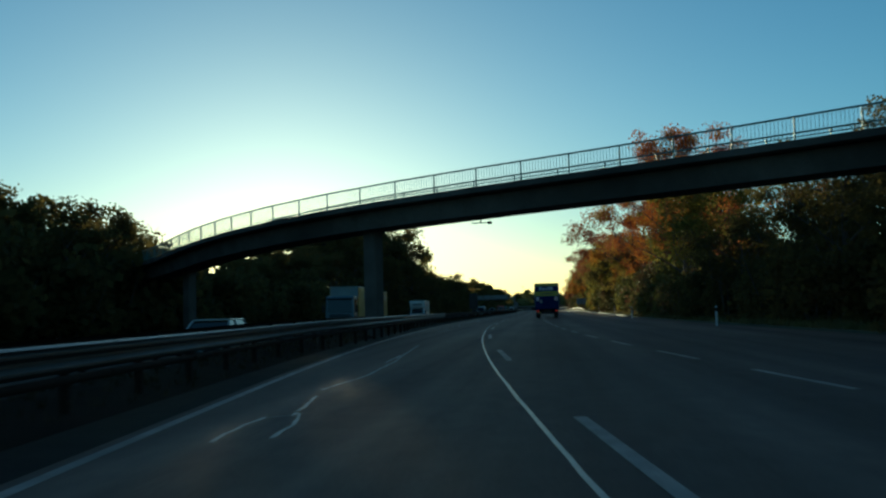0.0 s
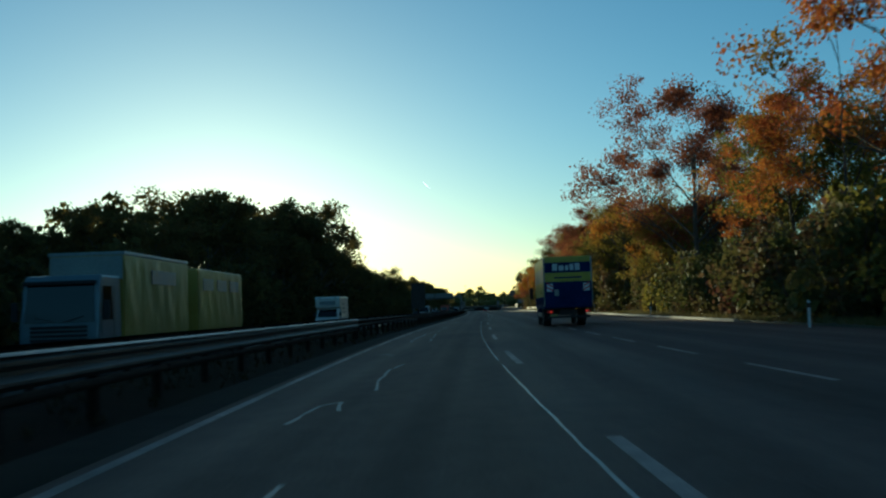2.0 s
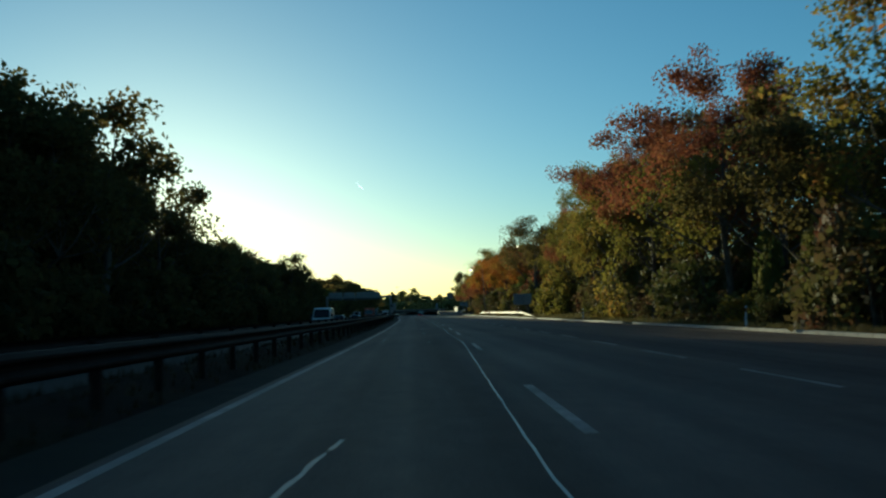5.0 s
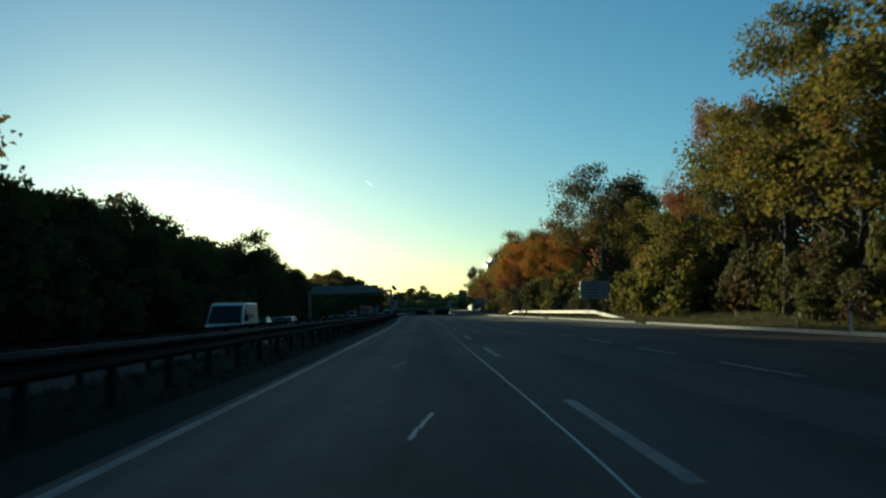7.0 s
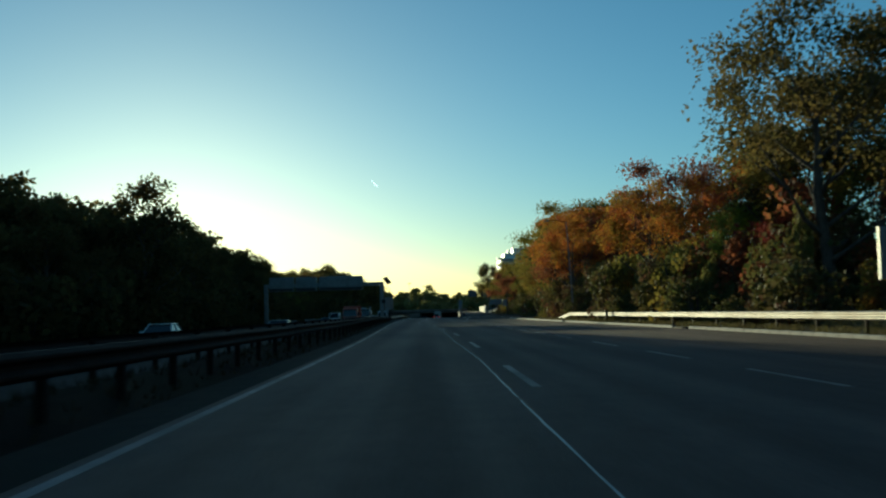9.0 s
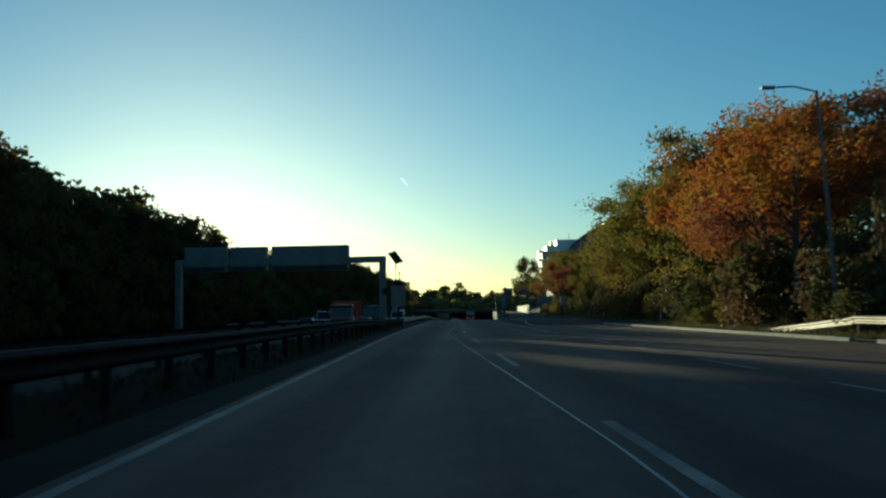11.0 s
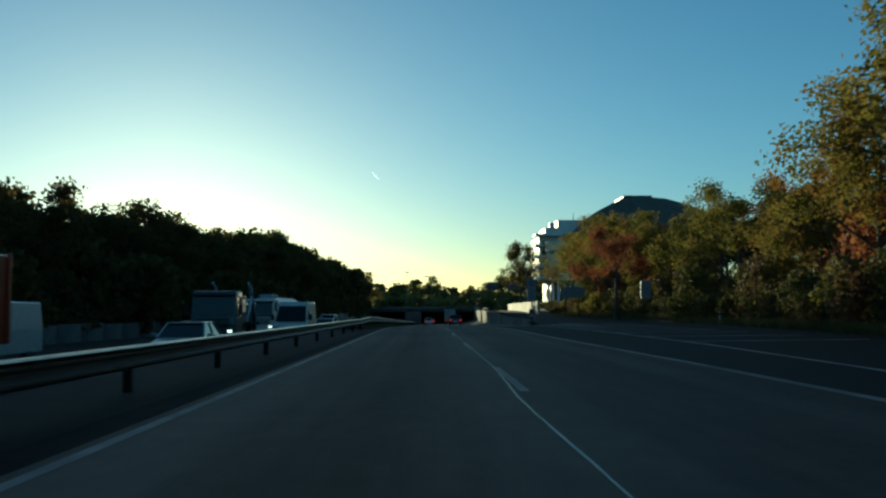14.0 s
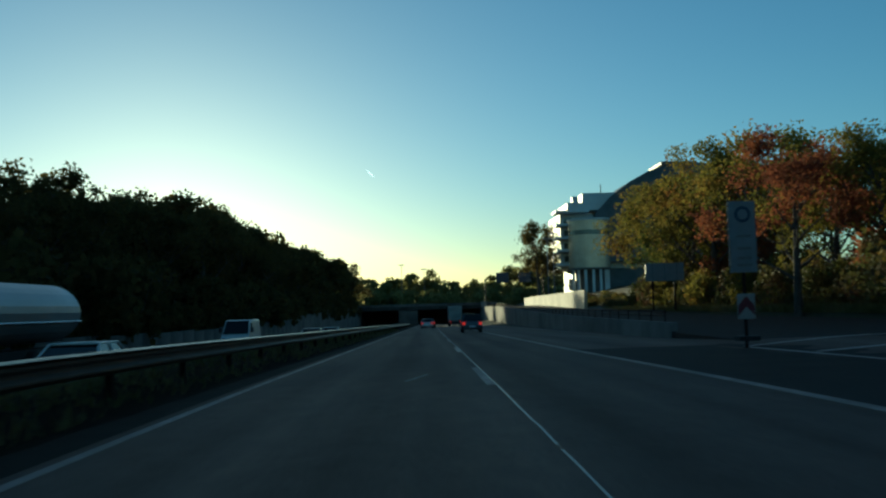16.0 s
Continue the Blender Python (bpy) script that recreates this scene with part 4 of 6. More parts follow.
def bridge_curve(n=64):
    """Evenly spaced points of the deck's near edge."""
    P = np.array([(x, y, z) for (x, y), z in zip(BR, BR_Z)], float)
    d = np.concatenate([[0], np.cumsum(np.hypot(*np.diff(P[:, :2], axis=0).T))])
    for _ in range(2):
        Q = P.copy()
        Q[1:-1] = (P[:-2] + 2 * P[1:-1] + P[2:]) / 4
        P = Q
    s = np.linspace(0, d[-1], n)
    return [Vector((np.interp(k, d, P[:, 0]), np.interp(k, d, P[:, 1]), np.interp(k, d, P[:, 2]))) for k in s]


def build_bridge():
    b = thing("footbridge", Matrix.Identity(4), "curved concrete footbridge with a green steel railing over the motorway", "bridge")
    C = bridge_curve(80)
    side = []
    for i in range(len(C)):
        t = (C[min(i + 1, 79)] - C[max(i - 1, 0)])
        side.append(Vector((t.y, -t.x, 0)).normalized())   # away from the viewer

    def loft(prof, name, mat_, label=""):
        vs, fs = [], []
        n = len(prof)
        for c, s in zip(C, side):
            for a, z in prof:
                q = c + s * a
                vs.append((q.x, q.y, c.z + z))
        for i in range(len(C) - 1):
            for j in range(n):
                k = (j + 1) % n
                fs.append((i * n + j, i * n + k, (i + 1) * n + k, (i + 1) * n + j))
        fs.append(tuple(range(n)))
        fs.append(tuple(range((len(C) - 1) * n, len(C) * n)))
        return part(name, (vs, fs), mat_, b, label)

    loft([(0, 0.0), (0, -0.24), (0.25, -0.3), (0.25, -0.02), (2.85, -0.02), (2.85, -0.3), (3.1, -0.24), (3.1, 0.0), (2.8, 0.02), (0.3, 0.02)], "deck_edge", BRIDGESTONE)
    loft([(0.55, -0.3), (0.7, -1.07), (2.4, -1.07), (2.55, -0.3)], "beam", BRIDGESTONE, "dark stained concrete box beam")
    for off, nm in ((0.1, "near"), (3.0, "far")):
        rail = thing("railing", Matrix.Identity(4), "", "railing")
        for key in ("label", "category"):
            if key in rail:
                del rail[key]
        rail.parent = b
        tops = [c + s * off + Vector((0, 0, 0.76)) for c, s in zip(C, side)]
        lows = [c + s * off + Vector((0, 0, 0.1)) for c, s in zip(C, side)]
        part("handrail", tube(tops, 0.035, 6), GREENSTEEL, rail)
        part("bottom_rail", tube(lows, 0.02, 5), GREENSTEEL, rail)
        d = [0]
        for i in range(1, len(C)):
            d.append(d[-1] + (C[i] - C[i - 1]).length)
        bars = []
        k = 0.0
        while k < d[-1]:
            i = min(len(C) - 2, max(j for j in range(len(C)) if d[j] <= k))
            f = (k - d[i]) / (d[i + 1] - d[i])
            lo, hi = lows[i].lerp(lows[i + 1], f), tops[i].lerp(tops[i + 1], f)
            if abs((k / 2.15) - round(k / 2.15)) < 0.031:
                part("post", tube([lo - Vector((0, 0, .12)), hi], 0.035, 6), GREENSTEEL, rail)
            else:
                bars.append(tube([lo, hi], 0.009, 4, False))
            k += 0.1345
        tagged(part("infill", joined(*bars), GREENSTEEL, rail), kind="stuff")
    for x, y, z, w in ((-7.55, 43.8, 4.96, 0.36), (-22.7, 60.9, 4.12, 0.34), (17.5, 27.4, 5.1, 0.5)):
        bm = bmesh.new()
        box(bm, -w, w, -0.3, 0.3, -0.8, z, 0.08)
        part("pier", bm, BRIDGESTONE, b, m=pose(x, y, 0, 0, 0, -32))
    for x, y, z in ((-2.4, 41.6, 5.0), (-10.95, 46.9, 4.68)):
        l = thing("sensor_arm", pose(x, y, z), "small detector arm hanging under the bridge", "traffic sensor")
        part("stem", tube([(0, 0, 0.25), (0, 0, -0.12)], 0.03, 6), RUSTDARK, l)
        part("arm", tube([(-0.4, 0, -0.12), (0.4, 0, -0.12)], 0.025, 6), RUSTDARK, l)
        part("detector", boxed(0.3, 0.48, -0.06, 0.06, -0.18, -0.06, 0.01), BLACK, l)


build_bridge()

# ---- signs, masts, gantry ----
SIGNBACK = noise_mat("grey sign back", (0.15, 0.14, 0.132), (0.235, 0.22, 0.21), 0.5, 2, 30, 0.03, metal=0.3)
SIGNDARK = noise_mat("dark sign back", (0.035, 0.03, 0.027), (0.07, 0.06, 0.054), 0.7, 2, 30, 0.03, spec=0.2)
SIGNFACE = plain("pale blue-grey sign face", (0.25, 0.25, 0.255), 0.5)
SIGNWHITE = plain("white sign face", (0.75, 0.76, 0.77), 0.45)
# Dimmed copies of sign white and red: the chevron board's backlit shade, painted.
BACKLITWHITE = plain("white sign face darkened as backlit", (0.36, 0.33, 0.30), 0.6)
BACKLITRED = plain("red sign face darkened as backlit", (0.13, 0.02, 0.03), 0.5)
SIGNRED = plain("red sign face", (0.5, 0.03, 0.03), 0.4)
DARKPRINT = plain("dark print", (0.05, 0.07, 0.11), 0.5)
PANEL = plain("solar cells", (0.015, 0.02, 0.045), 0.15, 0.0, 0.6)


def gantry():
    y = 363.0
    g = thing("sign_gantry", pose(*at(y, 0), 0, 0, heading(y) - 6), "grey steel gantry with sign boards seen from behind", "gantry")
    post = part("post", boxed(-2.16, -1.7, -0.28, 0.28, -0.5, 5.4, 0.03), SIGNBACK, g)
    part("foot_plate", boxed(-2.3, -1.56, -0.42, 0.42, -0.1, 0.12, 0.02), SIGNBACK, post)
    part("inspection_door", boxed(-2.07, -1.79, -0.295, -0.279, 0.9, 1.5, 0.004), SIGNBACK, post)
    part("post", boxed(-17.9, -17.45, -0.28, 0.28, -0.5, 5.2, 0.03), SIGNBACK, g)
    part("crossbeam", boxed(-17.9, -1.705, -0.24, 0.24, 4.93, 5.397, 0.03), SIGNBACK, g)
    for a, b_ in ((-10.4, -4.5), (-13.6, -10.75), (-17.2, -13.9)):
        s = part("sign_board", boxed(a, b_, -0.22, 0.42, 4.4, 6.3, 0.09), SIGNBACK, g)
        part("seam", boxed(a + 0.12, b_ - 0.12, -0.2265, -0.219, 4.80, 4.83), SIGNDARK, s)
        part("end_plate", boxed(b_ - 0.001, b_ + 0.006, -0.1, 0.3, 5.35, 5.95), SIGNFACE, s)
        part("lower_tray", boxed(a + 0.1, b_ - 0.1, -0.232, -0.219, 4.49, 4.78, 0.005), SIGNDARK, s)
    disc = part("round_sign", tube([(-1.67, -0.38, 2.78), (-1.67, -0.35, 2.78)], 0.27, 24), SIGNDARK, g, "dark round sign seen from behind")
    part("clamp", boxed(-1.8, -1.6, -0.345, -0.27, 2.73, 2.83), RUSTDARK, disc)


gantry()


def solar_sign():
    y = 374.2
    g = thing("solar_traffic_sign", pose(*at(y, -1.4), 0, 0, heading(y)), "grey sign box with two round lamps and a tilted solar panel", "traffic sign")
    part("board", boxed(-0.63, 0.63, -0.09, 0.09, 1.7, 3.5, 0.02), SIGNBACK, g)
    for k in (-0.2, 0.2):
        part("stiffener", boxed(k - 0.03, k + 0.03, -0.14, -0.088, 1.72, 3.48), SIGNBACK, g)
    part("post", tube([(0, 0.1, -0.5), (0, 0.1, 1.75)], 0.09, 8), RUSTDARK, g)
    part("mast", tube([(-0.2, 0, 3.45), (-0.2, 0, 5.9)], 0.035, 8), RUSTDARK, g)
    part("mast", tube([(0.15, 0, 3.45), (0.15, 0, 4.75)], 0.035, 8), RUSTDARK, g)
    for a, b_ in (((-0.17, 0, 3.5), (0.15, 0, 4.2)), ((-0.16, 0, 4.35), (0.15, 0, 4.3)), ((0.15, 0, 4.4), (-0.15, 0, 5.2))):
        part("strut", tube([a, b_], 0.018, 6), RUSTDARK, g)
    for s in (-1, 1):
        arm = part("lamp_arm", tube([(0.15 * s, 0, 3.72), (0.55 * s, 0, 3.72)], 0.02, 6), RUSTDARK, g)
        part("lamp", tube([(0.58 * s, -0.07, 3.68), (0.58 * s, -0.03, 3.68), (0.58 * s, 0.07, 3.68)], [0.1, 0.16, 0.16], 18), RAILWORN, arm)
    part("cabinet", boxed(-0.5, -0.05, -0.3, -0.1, 1.2, 1.8, 0.02), SIGNFACE, g)
    bm = boxed(-0.62, 0.62, -0.42, 0.42, -0.03, 0.03, 0.01)
    ax, ay = Vector((0.66, 0.55, -0.9)).normalized(), Vector((0.66, -0.5, 0.18)).normalized()
    ay = (ay - ax * ay.dot(ax)).normalized()
    turn = Matrix((ax, ay, ax.cross(ay))).transposed().to_4x4()
    pn = part("solar_panel", bm, SIGNDARK, g, m=Matrix.Translation((-0.2, 0, 5.92)) @ turn)
    part("cells", boxed(-0.6, 0.6, -0.4, 0.4, -0.04, -0.0305), PANEL, pn)
    for k in (-0.35, 0.35):
        part("rail", boxed(k - 0.02, k + 0.02, -0.41, 0.41, 0.0305, 0.065), SIGNBACK, pn)
    part("junction_box", boxed(-0.1, 0.1, -0.3, -0.16, 0.0305, 0.07, 0.005), BLACK, pn)


solar_sign()
msign = thing("traffic_sign", pose(*at(128.6, -1.75), 0, 0, heading(128)), "dark sign board in the median seen from behind", "traffic sign")
mb = part("board", boxed(-0.56, 0.56, -0.08, 0.08, 1.25, 3.3, 0.02), SIGNDARK, msign)
for k in (-0.25, 0.25):
    part("stiffener", boxed(k - 0.03, k + 0.03, -0.13, -0.078, 1.3, 3.25), SIGNDARK, mb)
part("lamp", tube([(-0.1, 0, 3.3), (-0.1, 0, 3.36)], 0.05, 8), BLACK, mb)
part("post", tube([(0, 0.12, -0.5), (0, 0.12, 3.0)], 0.07, 8), RUSTDARK, msign)


def direction_board(x, y, z, w, h, turn, clear, lines, label, legs=2, mat_=SIGNFACE, leg_mat=STEEL):
    """A board on lattice legs with bars of print."""
    t = thing("direction_sign", pose(x, y, z, 0, 0, turn), label, "road sign")
    b = part("board", boxed(-w / 2, w / 2, -0.05, 0.05, clear, clear + h, 0.02), mat_, t)
    part("edge", boxed(-w / 2 - 0.03, -w / 2 + 0.001, -0.07, 0.07, clear - 0.01, clear + h + 0.01, 0.005), SIGNFACE, b)
    for i in range(lines):
        k = clear + h * (0.14 + 0.72 * i / max(1, lines - 1))
        part("print_bar", boxed(-w * 0.30, w * 0.12 + 0.06 * (i % 2), -0.056, -0.049, k, k + h * 0.05), DARKPRINT, b)
        part("print_bar", boxed(-w * 0.42, -w * 0.36, -0.056, -0.049, k, k + h * 0.06), DARKPRINT, b)
    if lines > 2:
        part("arrow", tube([(w * 0.28, -0.055, clear + h * 0.42), (w * 0.38, -0.055, clear + h * 0.62)], 0.03, 4), DARKPRINT, b)
    for s in np.linspace(-w * 0.28, w * 0.28, legs):
        leg = part("leg", joined(tube([(s - 0.12, 0.1, -0.6), (s - 0.12, 0.1, clear + 0.3)], 0.022, 6), tube([(s + 0.12, 0.1, -0.6), (s + 0.12, 0.1, clear + 0.3)], 0.025, 6)), leg_mat, t)
        for k in range(4):
            q = clear * k / 4
            part("rung", tube([(s - 0.12, 0.1, q), (s + 0.12, 0.1, q + clear / 4)], 0.012, 5), leg_mat, leg)
    return t


direction_board(11.4, 262.5, 0.35, 2.5, 1.55, -6, 1.45, 5, "pale direction board with an arrow on lattice legs", 2)
direction_board(15.8, 467.3, 0.6, 0.9, 1.65, 0, 1.65, 0, "narrow grey sign seen beside the exit", 1, SIGNFACE, RUSTDARK)
hoarding = thing("hoarding", pose(18.0, 526.0, 1.2, 0, 0, -4), "pale weathered hoarding on two posts below the trees", "billboard")
hb = part("board", boxed(-1.75, 1.75, -0.08, 0.08, 1.9, 3.55, 0.02), SIGNFACE, hoarding)
for k in (-1.1, 0.0, 1.1):
    part("seam", boxed(k - 0.015, k + 0.015, -0.086, -0.078, 1.93, 3.52), DARKPRINT, hb)
for k in (-1.1, 0.9):
    part("post", boxed(k - 0.09, k + 0.09, 0.08, 0.22, -0.8, 3.3), RUSTDARK, hoarding)
totem = thing("stacked_sign", pose(5.0, 465.2, -0.03, 0, 0, 2), "tall grey sign above a dark red and white chevron board", "road sign")
tb = part("panel", boxed(-0.38, 0.38, -0.04, 0.04, 1.95, 4.0, 0.01), SIGNFACE, totem)
part("edge", boxed(-0.41, -0.381, -0.05, 0.05, 1.94, 4.01), SIGNBACK, tb)
part("emblem", tube([(0, -0.055, 3.62), (0, -0.041, 3.62)], 0.24, 20), DARKPRINT, tb)
part("emblem_centre", tube([(0, -0.065, 3.62), (0, -0.052, 3.62)], 0.15, 16), SIGNFACE, tb)
for k in (2.12, 2.32, 2.6, 2.95):
    part("print_bar", boxed(-0.2, 0.22, -0.048, -0.039, k, k + 0.08), SIGNBACK, tb)
ab = part("chevron_board", boxed(-0.26, 0.26, -0.04, -0.01, 0.62, 1.34, 0.01), BACKLITWHITE, totem)
for s in (-1, 1):
    vs_ = [(0, -0.046, 1.28), (0, -0.046, 0.98), (s * 0.24, -0.046, 0.70), (s * 0.24, -0.046, 1.0)]
    part("chevron", (vs_, [(0, 1, 2, 3)]), BACKLITRED, ab)
part("post", tube([(0, 0.06, -0.4), (0, 0.06, 3.9)], 0.05, 8), RUSTDARK, totem)
part("foot", boxed(-0.3, 0.3, -0.25, 0.3, 0.0, 0.14, 0.02), BLACK, totem)


def delineator(y, u, z=None):
    p = at(y, u)
    t = thing("delineator_post", pose(p.x, p.y, land(y, u) if z is None else z, 0, 0, heading(y)), "white plastic delineator post with a black band", "delineator", "delineator posts")
    part("post", tube([(0, 0, -0.2), (0, 0, 0.95), (0, 0.01, 1.0)], [0.06, 0.055, 0.03], 8), SIGNWHITE, t)
    part("band", tube([(0, 0, 0.72), (0, 0, 0.9)], 0.058, 8), BLACK, t)
    part("reflector", boxed(-0.02, 0.02, -0.062, -0.056, 0.76, 0.86), CHROME, t)


for y in (48.8, 86, 128, 170, 212, 375, 417, 455):
    delineator(y, right_edge(y) + (0.5 if y > 100 else -0.9), 0.0 if y < 100 else None)

pole = thing("street_lamp", pose(11.4, 330.3, 0.3, 0, 0, 0), "thin grey lamp pole with a side arm, leaning slightly", "street lamp")
part("shaft", tube([(0.05, 0, -0.8), (-0.15, 0, 4.5), (-0.45, 0, 9.6)], [0.1, 0.085, 0.06], 8), noise_mat("grey wood", (0.16, 0.14, 0.12), (0.3, 0.27, 0.23), 0.9, 2, 20, 0.4), pole)
part("arm", tube([(-0.44, 0, 9.55), (-1.4, -0.1, 9.75), (-2.3, -0.2, 9.7)], 0.035, 6), RUSTDARK, pole)
part("lamp_head", boxed(-2.75, -2.2, -0.3, -0.1, 9.62, 9.76, 0.03), SIGNBACK, pole)
part("bracket", tube([(-0.35, 0, 7.9), (0.0, 0, 7.5)], 0.03, 6), RUSTDARK, pole)
box_post = thing("marker_post", pose(*at(307, 16.95, 0.0)), "short dark marker post against the guard rail", "post")
part("shaft", boxed(-0.09, 0.09, -0.07, 0.07, -0.4, 0.93, 0.02), RUSTDARK, box_post)
part("cap", boxed(-0.1, 0.1, -0.08, 0.08, 0.932, 1.0, 0.01), RUSTDARK, box_post)


def lamp_mast(x, y, z, h, label="tall thin street lamp mast against the sky"):
    t = thing("street_lamp", pose(x, y, z), label, "street lamp", "street lamps")
    part("mast", tube([(0, 0, -0.5), (0, 0, h)], [0.16, 0.08], 8), SIGNBACK, t)
    part("lamp_head", boxed(-1.1, 1.1, -0.25, 0.25, h, h + 0.35, 0.08), SIGNBACK, t)
    return t


lamp_mast(-13.5, 838, 0.5, 19)
lamp_mast(-4.2, 838, 0.5, 17)
lamp_mast(-45, 800, 0.5, 18)
lamp_mast(30.0, 690, 3, 17)
lamp_mast(25.6, 668, 3, 14)


# ---- underpass, walls and ramp ----
def wall_run(name, pts, thick, label, material=CONCRETE):
    """A wall along (x, y, z bottom, z top) points, with thickness."""
    vs, fs = [], []
    for i, (x, y, a, b) in enumerate(pts):
        q, r = pts[max(i - 1, 0)], pts[min(i + 1, len(pts) - 1)]
        d = Vector((r[0] - q[0], r[1] - q[1], 0)).normalized()
        n = Vector((d.y, -d.x, 0)) * thick
        vs += [(x, y, a), (x, y, b), (x + n.x, y + n.y, b), (x + n.x, y + n.y, a)]
    for i in range(len(pts) - 1):
        for j in range(4):
            k = (j + 1) % 4
            fs.append((i * 4 + j, i * 4 + k, (i + 1) * 4 + k, (i + 1) * 4 + j))
    fs += [(0, 1, 2, 3), tuple(range(len(vs) - 4, len(vs)))]
    return tagged(part(name, (vs, fs), material), label, "wall", kind="structure")


def along(u, y0, y1, top, d=8.0):
    out = []
    for y in steps(y0, y1, d):
        p = at(y, u(y) if callable(u) else u)
        out.append((p.x, p.y, road_z(y) - 0.4, top(y)))
    return out


def ramp_z(y):
    return 1.25 * smooth(495, 655, y)


def wall_top(y):
    return 0.24 + 1.08 * smooth(505, 650, y)


wall_run("wall_right", along(wall_u, 479.5, 737.8, wall_top), 0.35, "stained grey concrete retaining wall beside the sunken carriageway", WALLGREY)
wall_run("wall_left", along(-18.9, 540, 737.8, lambda y: -0.2 + 1.9 * smooth(540, 690, y)), -0.4, "grey concrete retaining wall below the wood")
CREAM = noise_mat("cream rendered wall", (0.42, 0.38, 0.30), (0.58, 0.53, 0.43), 0.8, 1.0, 25, 0.15, stain=(0.36, 0.32, 0.25))
wall_run("wall_ramp", [(17.3, 567, 0.0, 3.1), (17.9, 590, 0.2, 3.1), (18.7, 615, 0.5, 3.15), (19.9, 650, 0.8, 3.25), (22, 690, 1.2, 3.3)], 0.4, "cream retaining wall curving along the exit ramp", CREAM)
vs_, fs_ = [], []
RAMP_COLS = 9
for y in [463.0, 466.0, 469.0] + steps(472, 737, 5):
    a_, b_ = wall_u(y) + 0.06, right_edge(y) + 0.15
    for k in range(RAMP_COLS):
        uu = a_ + (b_ - a_) * max(0, k - 1) / (RAMP_COLS - 2)
        p = at(y, uu)
        z_ = surf_z(y, uu) - 0.006 if y < 470 else ramp_z(y) + 0.005 + (1 - smooth(472, 494, y)) * surf_z(469.9, uu)
        vs_.append((p.x, p.y, z_ if k else min(z_, surf_z(y, uu)) - 0.3))
for i in range(len(vs_) // RAMP_COLS - 1):
    for j in range(RAMP_COLS - 1):
        o = RAMP_COLS * i + j
        fs_.append((o, o + 1, o + RAMP_COLS + 1, o + RAMP_COLS))
tagged(part("ramp_road", (vs_, fs_), ASPHALT_OLD), "grey asphalt exit ramp climbing beside the underpass", "road", kind="structure")

rail = thing("ramp_railing", Matrix.Identity(4), "low dark steel railing on the retaining wall", "railing")
tops = [at(y, wall_u(y) + 0.17, wall_top(y) + 0.5) for y in steps(481, 640, 3)]
part("handrail", tube(tops, 0.05, 6), RUSTDARK, rail)
part("middle_rail", tube([q - Vector((0, 0, 0.22)) for q in tops], 0.03, 5), RUSTDARK, rail)
for q in tops:
    part("post", tube([q - Vector((0, 0, 0.55)), q], 0.035, 5), RUSTDARK, rail)

under = thing("underpass", pose(*at(738, 0), 0, 0, heading(738)), "concrete underpass with two dark openings and a parapet", "bridge")
part("deck", boxed(-24, 24, 0.02, 16, 1.05, 1.7), DARKCONC, under)
part("fascia", boxed(-24, 24, -0.3, 0.0, 0.9, 2.0, 0.04), DARKCONC, under)
part("parapet", boxed(-24, 24, -0.15, 0.15, 2.003, 2.75, 0.03), CONCRETE, under)
part("middle_wall", boxed(-6.6, -0.7, 0.05, 40, -4.4, 1.04), CONCRETE, under, "lighter concrete wall between the openings")
part("abutment", boxed(19.1, 21.5, 0.05, 40, -4.4, 1.04), CONCRETE, under)
# Paler stone than the abutments paints the sun on this wing.
part("portal_pylon", boxed(19.1, 20.9, -0.9, -0.31, -4.3, 3.0, 0.04), KERBSTONE, under, "wing of the portal, sunlight put into its pale colour")
part("abutment", boxed(-21, -18.7, 0.05, 40, -4.4, 1.04), CONCRETE, under)
part("tunnel_roof", boxed(-21, 21.4, 16.02, 40, 1.05, 1.6), CONCRETE, under)
part("tunnel_end", boxed(-21, 21.4, 40.02, 40.5, -4.4, 1.6), CONCRETE, under)
for k in range(5):
    part("lamp_post", tube([(-20 + k * 9.5, 8, 1.6), (-20 + k * 9.5, 8, 4.2)], 0.06, 6), RUSTDARK, under)

# ---- office building on the rise ----
WHITEWALL = noise_mat("white render", (0.62, 0.62, 0.60), (0.78, 0.77, 0.74), 0.55, 0.6, 12, 0.03, stain=(0.58, 0.56, 0.53))
PALEPANEL = noise_mat("polished pale cladding", (0.58, 0.46, 0.32), (0.72, 0.59, 0.43), 0.25, 0.6, 12, 0.02, metal=0.3)
ROOFGREY = noise_mat("dark roof sheet", (0.06, 0.07, 0.075), (0.12, 0.13, 0.135), 0.55, 0.5, 10, 0.1)
WINDOW = plain("dark window glass", (0.03, 0.04, 0.05), 0.06, 0.0, 1.0)


def ring(cx, cy, r, z0, z1, a0=0, a1=360, n=36, inner=None):
    """(verts, faces) of a closed drum or a part of a ring."""
    vs, fs = [], []
    for i in range(n + 1):
        a = radians(a0 + (a1 - a0) * i / n)
        vs += [(cx + r * math.cos(a), cy + r * math.sin(a), z0), (cx + r * math.cos(a), cy + r * math.sin(a), z1)]
    for i in range(n):
        fs.append((2 * i, 2 * i + 2, 2 * i + 3, 2 * i + 1))
    fs.append(tuple(range(1, 2 * n + 1, 2)))
    fs.append(tuple(range(0, 2 * n, 2)))
    return vs, fs


